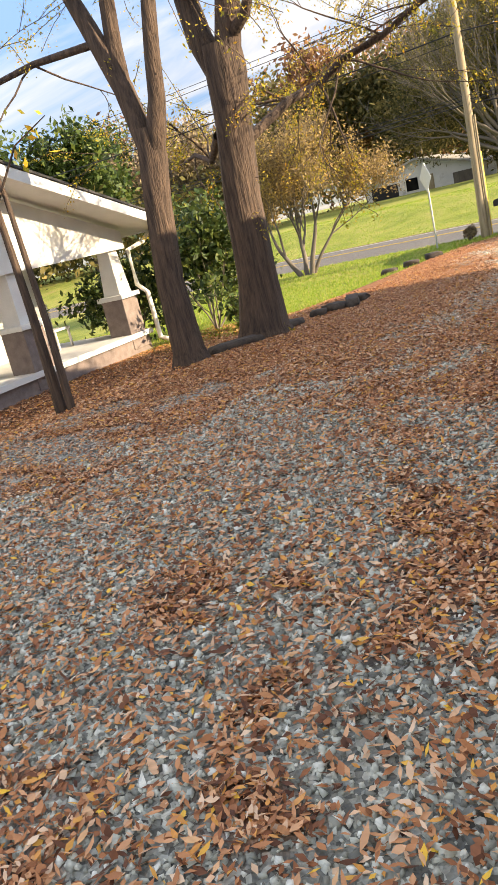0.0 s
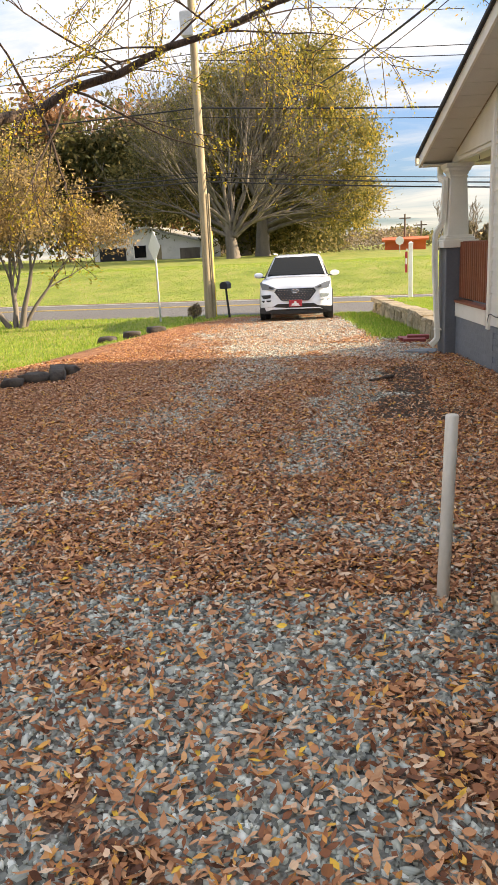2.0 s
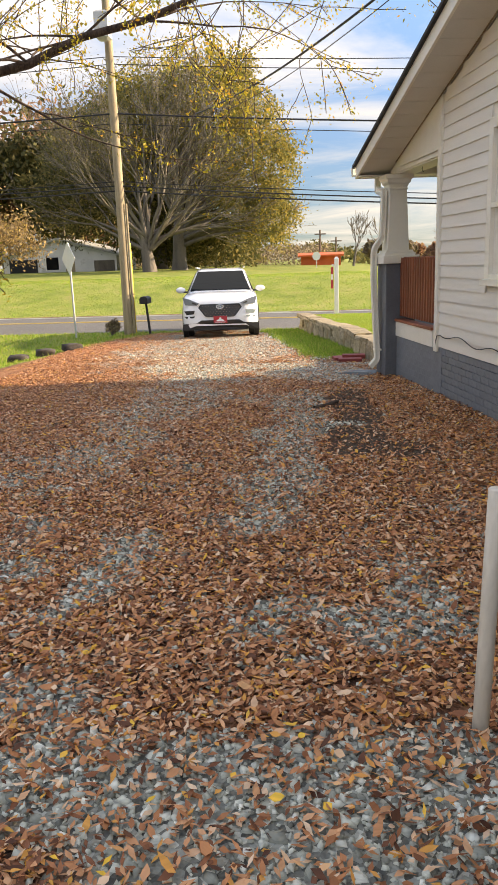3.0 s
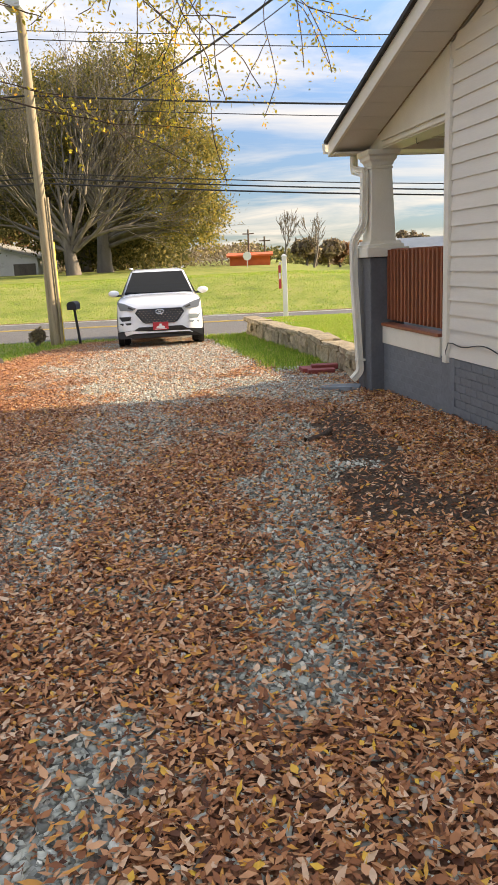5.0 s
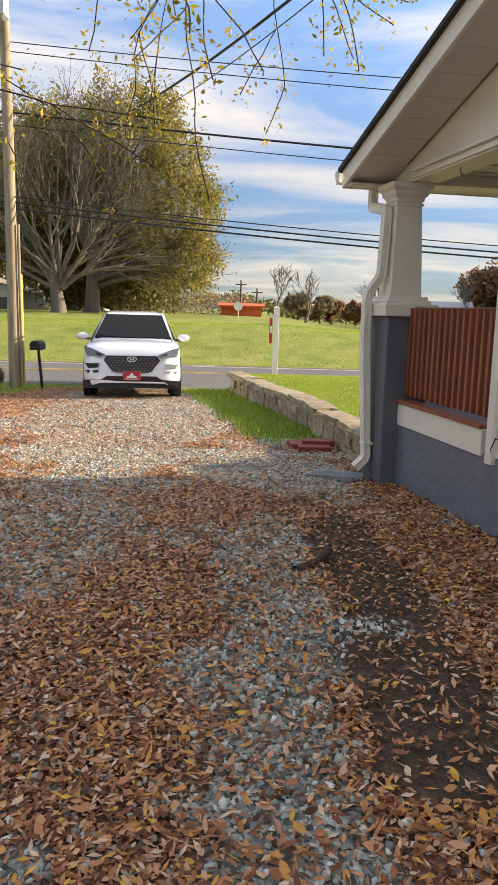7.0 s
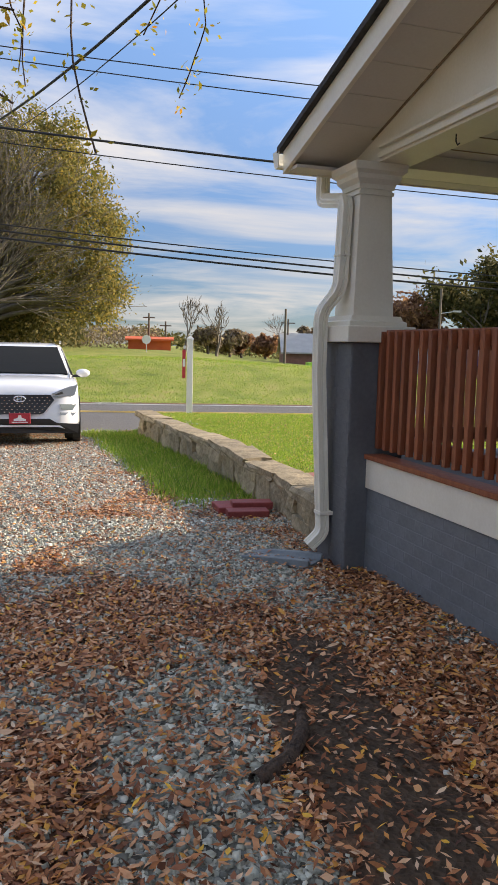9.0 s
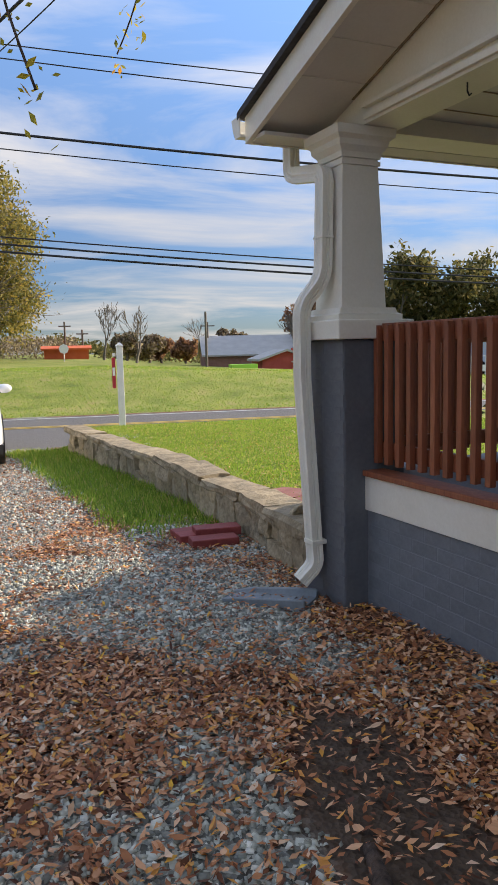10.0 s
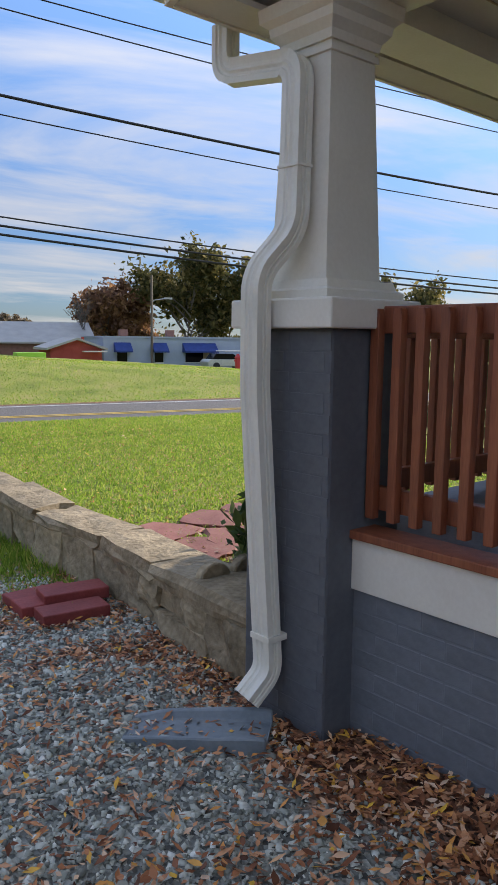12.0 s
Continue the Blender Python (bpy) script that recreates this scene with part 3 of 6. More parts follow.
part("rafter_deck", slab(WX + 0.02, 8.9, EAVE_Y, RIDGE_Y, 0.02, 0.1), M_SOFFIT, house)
part("rake_board", slab(RAKE_X, RAKE_X + 0.03, EAVE_Y, RIDGE_Y, -0.02, 0.15), M_TRIM, house)
part("rake_board", slab(RAKE_X, RAKE_X + 0.03, RIDGE_Y, BACK - 0.6, -0.02, 0.15), M_TRIM, house)
part("caulk_seam", slab(WX - 0.012, WX + 0.004, EAVE_Y - 0.5, RIDGE_Y, -0.006, 0.006), M_STONE, house)
part("fascia", box(RAKE_X + 0.03, 8.9, EAVE_Y - 0.02, EAVE_Y, EAVE_Z - 0.02, EAVE_Z + 0.14), M_TRIM, house)
gut = [(EAVE_Y + 0.002, EAVE_Z + 0.02), (EAVE_Y + 0.07, EAVE_Z + 0.02), (EAVE_Y + 0.1, EAVE_Z + 0.07), (EAVE_Y + 0.12, EAVE_Z + 0.14), (EAVE_Y + 0.105, EAVE_Z + 0.14), (EAVE_Y + 0.085, EAVE_Z + 0.075), (EAVE_Y + 0.06, EAVE_Z + 0.035), (EAVE_Y + 0.002, EAVE_Z + 0.035)]
part("gutter", prism(gut, 0, RAKE_X - 0.03, 8.9), M_ALU, house, "white box gutter")
part("gutter_end", prism([gut[0], gut[1], gut[2], gut[3], (EAVE_Y + 0.002, EAVE_Z + 0.14)], 0, RAKE_X - 0.036, RAKE_X - 0.03), M_ALU, house)
# porch beams and ceiling
BEAM_Z = 2.6
beam = prism([(CORNER, BEAM_Z), (0.42, BEAM_Z), (0.42, roof_z(0.42)), (CORNER, roof_z(CORNER))], 0, WX + 0.01, WX + 0.26)
part("porch_beam", beam, M_TRIM, house)
part("beam_moulding", box(WX - 0.014, WX + 0.01, CORNER, 0.0, BEAM_Z + 0.015, BEAM_Z + 0.05, 0.004), M_TRIM, house)
part("beam_moulding", box(WX - 0.024, WX + 0.01, CORNER, 0.0, BEAM_Z + 0.075, BEAM_Z + 0.1, 0.004), M_TRIM, house)
part("porch_beam", box(WX + 0.262, 8.4, 0.12, 0.38, BEAM_Z, BEAM_Z + 0.13), M_TRIM, house)
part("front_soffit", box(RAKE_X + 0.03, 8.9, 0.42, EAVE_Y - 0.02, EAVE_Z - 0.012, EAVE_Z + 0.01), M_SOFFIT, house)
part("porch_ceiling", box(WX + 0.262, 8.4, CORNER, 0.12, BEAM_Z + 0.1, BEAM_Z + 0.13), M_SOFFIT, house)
for i in range(5):
    y = CORNER + 0.3 + i * 0.32
    part("ceiling_seam", box(WX + 0.27, 8.3, y, y + 0.006, BEAM_Z + 0.094, BEAM_Z + 0.1), M_STONE, house)

# pier and column
def pier_and_column(px, name):
    ob = thing(name, HOUSE @ pose(px, 0, 0), "tapered white column on a dark painted masonry pier", "porch column", kind="structure")
    bm = box(0, 0.42, 0, 0.46, -0.4, 1.42, 0.012)
    pier = part("pier", bm, M_DARKPIER, ob, "dark slate painted brick pier")
    mesh = None
    for row in range(21):
        for i in range(2):
            yb = 0.115 + 0.215 * i + (0.03 if row % 2 else 0)
            if mesh is None:
                q = part("brick", box(-0.0016, 0.012, -0.1, 0.1, 0, 0.069, 0.0012), M_DARKPIER, pier)
                mesh = q.data
            else:
                q = new("brick", mesh)
                q.parent = pier
            q.location = (0.0, yb - 0.012, -0.18 + row * 0.076)
    part("cap", box(-0.05, 0.46, -0.04, 0.51, 1.42, 1.53, 0.008), M_TRIM, ob)
    part("base_moulding", taper(0.2, 0.23, [(1.53, 0.215), (1.56, 0.215), (1.57, 0.195), (1.6, 0.185)]), M_TRIM, ob)
    part("shaft", taper(0.19, 0.225, [(1.6, 0.15), (2.4, 0.118), (2.402, 0.129), (2.425, 0.129), (2.427, 0.118), (2.5, 0.116)]), M_TRIM, ob)
    part("capital", taper(0.19, 0.225, [(2.44, 0.129), (2.47, 0.135), (2.5, 0.16), (2.53, 0.165), (2.55, 0.19), (2.598, 0.195)]), M_TRIM, ob)
    return ob


pier_and_column(0.0, "porch_column")
pier_and_column(4.4, "porch_column")

# railing with balusters on both faces of the rails
def railing(length, m, name="porch_railing"):
    ob = thing(name, m, "red-brown stained wooden porch railing with square balusters", "railing")
    part("top_rail", box(-length, 0, -0.02, 0.02, 0.7, 0.8, 0.004), M_STAIN, ob)
    part("bottom_rail", box(-length, 0, -0.02, 0.02, 0.03, 0.12, 0.004), M_STAIN, ob)
    bal = None
    k = int(length / 0.098)
    for i in range(k):
        x = -0.03 - (length - 0.06) * i / (k - 1)
        if bal is None:
            bal = prism([(-0.019, -0.0), (0.019, 0.0), (0.019, 0.765), (0.012, 0.79), (-0.012, 0.79), (-0.019, 0.765)], 1, 0.022, 0.06, 0.003)
            bob = part("baluster", bal, M_STAIN, ob)
            bob.location = (x, 0, 0)
        else:
            q = bob.copy()
            scene.collection.objects.link(q)
            q.location = (x, 0, 0)
    return ob


railing(1.6, HOUSE @ Matrix.Translation((WX + 0.1, 0.0, 0.705)) @ pose(0, 0, 0, 0, 0, 90))
railing(3.85, HOUSE @ Matrix.Translation((4.35, 0.25, 0.69)))

# downspout
def downspout():
    ob = thing("downspout", HOUSE, "cream painted corrugated aluminium downspout with elbows", "downspout")
    def run(pts):
        bm = bmesh.new()
        prev = None
        a, c = 0.034, 0.048
        prof = [(-a, -c), (-a * 0.4, -c), (-a * 0.3, -c + 0.006), (-a * 0.1, -c + 0.006), (0, -c), (a * 0.2, -c + 0.006), (a * 0.4, -c + 0.006), (a * 0.5, -c), (a, -c), (a, -c * 0.4), (a - 0.006, -c * 0.3), (a - 0.006, -c * 0.1), (a, 0), (a - 0.006, c * 0.2), (a - 0.006, c * 0.4), (a, c * 0.5), (a, c), (-a, c), (-a, c * 0.5), (-a + 0.006, c * 0.4), (-a + 0.006, c * 0.2), (-a, 0), (-a + 0.006, -c * 0.2), (-a + 0.006, -c * 0.4)]
        for i, p in enumerate(pts):
            p = Vector(p)
            d = (Vector(pts[min(i + 1, len(pts) - 1)]) - Vector(pts[max(i - 1, 0)])).normalized()
            side = d.cross(Vector((0, 1, 0)))
            side = side.normalized() if side.length > 0.2 else Vector((1, 0, 0))
            oth = side.cross(d).normalized()
            r = [bm.verts.new(p + side * q[0] + oth * q[1]) for q in prof]
            if prev:
                for j in range(len(prof)):
                    bm.faces.new((prev[j], prev[(j + 1) % len(prof)], r[(j + 1) % len(prof)], r[j]))
            prev = r
        return bm
    def smooth_path(pts, r=0.07):
        out = [Vector(pts[0])]
        for a, c, e in zip(pts, pts[1:], pts[2:]):
            a, c, e = Vector(a), Vector(c), Vector(e)
            p, q = c + (a - c).normalized() * r, c + (e - c).normalized() * r
            for i in range(7):
                s = i / 6
                out.append((1 - s) ** 2 * p + 2 * s * (1 - s) * c + s * s * q)
        out.append(Vector(pts[-1]))
        return out
    top = [(0.05, EAVE_Y + 0.06, EAVE_Z + 0.02), (0.05, EAVE_Y + 0.06, 2.45), (0.02, 0.22, 2.37), (-0.01, 0.2, 1.78), (-0.1, 0.3, 1.62), (-0.1, 0.3, 1.5)]
    part("upper_pipe", run(smooth_path(top)), M_ALU, ob)
    part("lower_pipe", run(smooth_path([(-0.1, 0.3, 1.56), (-0.1, 0.3, 1.2), (-0.055, 0.25, 0.07), (-0.15, 0.27, -0.03)], 0.05)), M_ALU, ob)
    part("joint", box(-0.036, 0.042, 0.155, 0.265, 2.0, 2.012, 0.002), M_ALU, ob)
    part("strap", box(-0.1, 0.0, 0.2, 0.31, 0.2, 0.225, 0.002), M_ALU, ob)


downspout()


def splash_block():
    ob = thing("splash_block", pose(-0.88, 14.14, -0.16, 0, 0, -37), "grey plastic splash block under the downspout", "splash block")
    bm = bmesh.new()
    prof = [(-0.13, 0.0), (-0.13, 0.085), (-0.105, 0.085), (-0.085, 0.04), (0.085, 0.04), (0.105, 0.085), (0.13, 0.085), (0.13, 0.0)]
    prev = None
    for x, w, hgt in ((0.27, 0.95, 0.95), (0.24, 1.0, 1.0), (0.08, 1.0, 0.85), (-0.16, 0.92, 0.6), (-0.29, 0.72, 0.3)):
        r = [bm.verts.new((x, p * w, q * hgt)) for p, q in prof]
        if prev:
            for j in range(8):
                bm.faces.new((prev[j], prev[(j + 1) % 8], r[(j + 1) % 8], r[j]))
        else:
            bm.faces.new(r)
        prev = r
    bm.faces.new(prev[::-1])
    bmesh.ops.bevel(bm, geom=bm.edges[:], offset=0.006, segments=1, affect="EDGES")
    part("block", bm, M_PLASTIC, ob)


splash_block()

# cable stapled along the wall
cab = [(WX - 0.02, CORNER - 0.06, 0.42, 0.005), (WX - 0.03, CORNER - 0.08, 0.52, 0.005), (WX - 0.03, CORNER - 0.13, 0.6, 0.005)]
for i in range(1, 40):
    cab.append((WX - 0.02, CORNER - 0.13 - i * 0.08, 0.62 - 0.03 * math.sin(i * 0.55) - 0.002 * i, 0.005))
cable = tube("wall_cable", [cab], M_WIRE, None, 6)
cable.matrix_world = HOUSE
tagged(cable, "black cable sagging along the weatherboard wall", "cable")
hook = tube("ceiling_hook", [[(0, 0, 0.06, 0.004), (0, 0, 0.02, 0.004), (0.012, 0, 0.0, 0.004), (0.024, 0, 0.012, 0.004)]], M_WIRE)
hook.matrix_world = HOUSE @ pose(0.25, -0.72, BEAM_Z - 0.06)
tagged(hook, "small dark metal hook under the porch beam", "hook")

# ---- retaining wall of field stones ----
def stone_mesh(seed, sx, sy, sz, soft=0.2):
    r = random.Random(seed)
    bm = bmesh.new()
    bmesh.ops.create_cube(bm, size=1)
    bmesh.ops.subdivide_edges(bm, edges=bm.edges[:], cuts=2, use_grid_fill=True)
    for v in bm.verts:
        q = v.co.copy()
        n3 = noise.noise_vector(q * 2.3 + Vector((seed * 3.7, 0, 0)))
        v.co = q.normalized() * soft + q * (0.97 - soft * 1.15) + n3 * (0.05 + 0.5 * soft) + noise.noise_vector(q * 5 + Vector((0, seed * 2.1, 0))) * (0.03 + 0.15 * soft)
        v.co = Vector((v.co.x * sx, v.co.y * sy, v.co.z * sz))
    return bm


def wall_of_stones():
    ob = thing("retaining_wall", pose(0, 0, 0), "low retaining wall of weathered tan field stones along the lawn", "retaining wall", kind="structure")
    y = 14.44
    r = random.Random(4)
    def put(ym, x, z0, dz, w, lng, yaw, soft):
        s = part("stone", stone_mesh(len(ob.children), w, lng, dz, soft), M_STONE, ob)
        s.matrix_local = pose(x + 0.16 + r.uniform(-0.012, 0.012), ym, z0 + dz / 2, r.uniform(-2, 2), 0, -yaw + r.uniform(-2, 2))
    def top_at(ym):
        return float(np.interp(ym, [14, 15.5, 19.2, 19.4, 23.2], [0.2, 0.15, 0.16, 0.12, 0.1]))
    def yaw_at(ym):
        return math.degrees(math.atan2(float(wall_line(ym + 0.1) - wall_line(ym - 0.1)), 0.2))
    while y < 23.0:
        lng = r.uniform(0.3, 0.55)
        ym = y + lng / 2
        x = float(wall_line(ym))
        g = float(height(x - 0.25, ym)) - 0.08
        face = top_at(ym) - 0.075 - g
        if r.random() < 0.5:
            put(ym, x + r.uniform(-0.02, 0.02), g, face, 0.3, lng * 1.02, yaw_at(ym), 0.2)
        else:
            low = face * r.uniform(0.42, 0.6)
            put(ym, x + r.uniform(-0.025, 0.02), g, low, 0.31, lng * 1.03, yaw_at(ym), 0.2)
            cut = r.uniform(0.4, 0.6)
            put(ym - lng * (1 - cut) / 2, x, g + low * 0.97, face - low + 0.01, 0.29, lng * cut * 1.04, yaw_at(ym), 0.12)
            put(ym + lng * cut / 2, x, g + low * 0.97, face - low + 0.01, 0.3, lng * (1 - cut) * 1.04, yaw_at(ym), 0.12)
        y += lng
    # long flat coping slabs
    y = 14.42
    while y < 22.9:
        lng = r.uniform(0.5, 0.95)
        ym = y + lng / 2
        put(ym, float(wall_line(ym)) + 0.01, top_at(ym) - 0.085, 0.1 + r.uniform(-0.01, 0.012), 0.35, lng * 1.02, yaw_at(ym), 0.09)
        y += lng


wall_of_stones()

# red bricks lying by the wall, flagstones and edging in the bed
for k, (x, y, z, a) in enumerate(((-1.04, 15.85, 0.0, 8), (-0.96, 15.65, -0.02, 4), (-1.06, 16.0, -0.02, 12), (-0.9, 15.85, 0.03, 2))):
    bob = part("paver", box(-0.19, 0.19, -0.09, 0.09, -0.035, 0.035, 0.008), M_REDBRICK, None)
    bob.matrix_world = pose(x, y, float(height(x, y)) + 0.035 + max(0, z) * 1.5, 0, 0, a)
    tagged(bob, "red painted concrete paver lying by the stone wall", "paver", "pavers by the wall")
r = random.Random(9)
for i in range(10):
    x, y = -0.15 + (i % 5) * 0.42 + r.uniform(-0.05, 0.05), 15.75 + (i // 5) * 0.48 + (i % 5) * 0.16
    fob = part("flagstone", stone_mesh(60 + i, 0.42, 0.42, 0.07), M_FLAG, None)
    fob.matrix_world = pose(x, y, 0.072, 0, 0, r.uniform(0, 90))
    tagged(fob, "worn red flagstone sunk in the lawn", "flagstone", "flagstone path")
for i in range(4):
    bm = bmesh.new()
    bmesh.ops.create_cone(bm, cap_ends=True, segments=20, radius1=0.1, radius2=0.1, depth=0.06)
    bmesh.ops.bevel(bm, geom=bm.edges[:], offset=0.008, segments=1, affect="EDGES")
    eb = part("edging_stone", bm, M_STONE, None)
    eb.matrix_world = pose(-0.42 + 0.21 * i, 14.98 + 0.04 * i, 0.16, 90, 0, 10)
    tagged(eb, "round-topped concrete edging stone at the bed", "edging", "bed edging")

# dark logs and rubble along the drive's left edge
M_ROT = mat("dark_rotten_wood", (0.02, 0.016, 0.013), (0.09, 0.07, 0.055), 8, 0.95, 0.8)
r = random.Random(31)
for i in range(9):
    t = i / 8
    x, y = -6.3 + 0.5 * t + r.uniform(-0.12, 0.12), 9.2 + 3.2 * t + r.uniform(-0.25, 0.25)
    lo = part("log" if i % 3 == 0 else "rubble_stone", stone_mesh(120 + i, r.uniform(0.2, 0.34), r.uniform(0.45, 0.9) if i % 3 == 0 else 0.3, r.uniform(0.14, 0.24)), M_ROT, None, smooth=True)
    lo.matrix_world = pose(x, y, float(height(x, y)) + 0.03, 0, 0, r.uniform(-40, 60))
    tagged(lo, "dark rotten log at the drive edge" if i % 3 == 0 else "dark lump of rubble at the drive edge", "log" if i % 3 == 0 else "stone", "rubble along the drive edge")
for i in range(3):
    x, y = -7.9 + 0.45 * i, 18.4 + 0.4 * i
    lo = part("rubble_stone", stone_mesh(150 + i, 0.35, 0.4, 0.16), M_ROT, None, smooth=True)
    lo.matrix_world = pose(x, y, float(height(x, y)) + 0.05, 0, 0, r.uniform(-40, 40))
    tagged(lo, "dark lump of rubble beside the red clay", "stone", "rubble along the drive edge")

stick = tube("fallen_stick", [[(-1.42, 11.3, float(height(-1.42, 11.3)) + 0.01, 0.03), (-1.28, 11.42, float(height(-1.28, 11.42)) + 0.02, 0.032), (-1.2, 11.6, float(height(-1.2, 11.6)) + 0.025, 0.03), (-1.17, 11.78, float(height(-1.17, 11.78)) + 0.01, 0.02)]], M_BARK, None, 8)
tagged(stick, "dark bent stick half sunk in the leaves", "stick")

# ---- air conditioner ----
def air_conditioner():
    w, d, h = 0.92, 1.0, 0.86
    ob = thing("air_conditioner", pose(-0.42, 5.2, 0.0, 0, 0, 11), "weathered grey outdoor air conditioner with leaves on top", "air conditioner")
    part("pad", box(-0.05, w + 0.05, -d - 0.05, 0.05, -0.08, 0.04, 0.01), M_STONE, ob)
    part("core", box(0.04, w - 0.04, -d + 0.04, -0.04, 0.04, h - 0.02), M_DARK, ob)
    for x, y in ((0, 0), (w - 0.06, 0), (0, -d + 0.06), (w - 0.06, -d + 0.06)):
        part("corner_post", box(x, x + 0.06, y - 0.06, y, 0.04, h, 0.008), M_ACGREY, ob)
    part("base_rim", box(-0.002, w + 0.002, -d - 0.002, 0.002, 0.03, 0.1, 0.006), M_ACGREY, ob)
    part("top", box(-0.012, w + 0.012, -d - 0.012, 0.012, h - 0.02, h + 0.045, 0.015), M_ACGREY, ob)
    # louvred grille, vertical wires and slats
    v = []
    for i in range(42):
        y = -0.06 - (d - 0.12) * i / 41
        v.append([(0.012, y, 0.08, 0.004), (0.012, y, h - 0.02, 0.004)])
    for i in range(40):
        z = 0.1 + (h - 0.12) * i / 39
        v.append([(0.008, -0.05, z, 0.0045), (0.008, -d + 0.05, z, 0.0045)])
    tube("grille", v, M_ACGREY, ob, 4)
    v = []
    for i in range(40):
        x = 0.06 + (w - 0.12) * i / 39
        v.append([(x, -d + 0.01, 0.08, 0.004), (x, -d + 0.01, h - 0.02, 0.004)])
    tube("grille", v, M_ACGREY, ob, 4)
    rings = []
    for k in range(9):
        q = 0.06 + 0.04 * k
        rings.append([(w / 2 + q * math.cos(a), -d / 2 + q * math.sin(a), h + 0.065, 0.004) for a in np.linspace(0, 2 * math.pi, 33)])
    for k in range(6):
        a = k * math.pi / 3
        rings.append([(w / 2 + q * math.cos(a), -d / 2 + q * math.sin(a), h + 0.06, 0.005) for q in (0.05, 0.4)])
    tube("fan_guard", rings, M_DARK, ob, 5)
    bm = bmesh.new()
    bmesh.ops.create_cone(bm, cap_ends=True, segments=32, radius1=0.37, radius2=0.37, depth=0.012)
    bmesh.ops.translate(bm, verts=bm.verts, vec=(w / 2, -d / 2, h + 0.047))
    part("fan_well", bm, M_DARK, ob)


air_conditioner()


def stake(x, y, lean_x, lean_y, hgt, rad, square):
    ob = thing("marker_post", pose(x, y, float(height(x, y)) - 0.1), "weathered white plastic post standing in the gravel", "post", "posts by the air conditioner")
    bm = bmesh.new()
    if square:
        bm = box(-rad, rad, -rad * 0.55, rad * 0.55, 0, hgt + 0.1, 0.004)
    else:
        bmesh.ops.create_cone(bm, cap_ends=True, segments=16, radius1=rad, radius2=rad, depth=hgt + 0.1)
        bmesh.ops.translate(bm, verts=bm.verts, vec=(0, 0, (hgt + 0.1) / 2))
        bmesh.ops.bevel(bm, geom=[e for e in bm.edges if e.calc_face_angle(0) > 0.8], offset=0.004, segments=1, affect="EDGES")
    for v in bm.verts:
        v.co.x += lean_x * v.co.z
        v.co.y += lean_y * v.co.z
    part("shaft", bm, M_PVC, ob, smooth=not square)


stake(-0.68, 5.3, 0.03, 0.03, 0.84, 0.028, False)
stake(-0.46, 3.66, 0.075, -0.08, 0.9, 0.026, True)

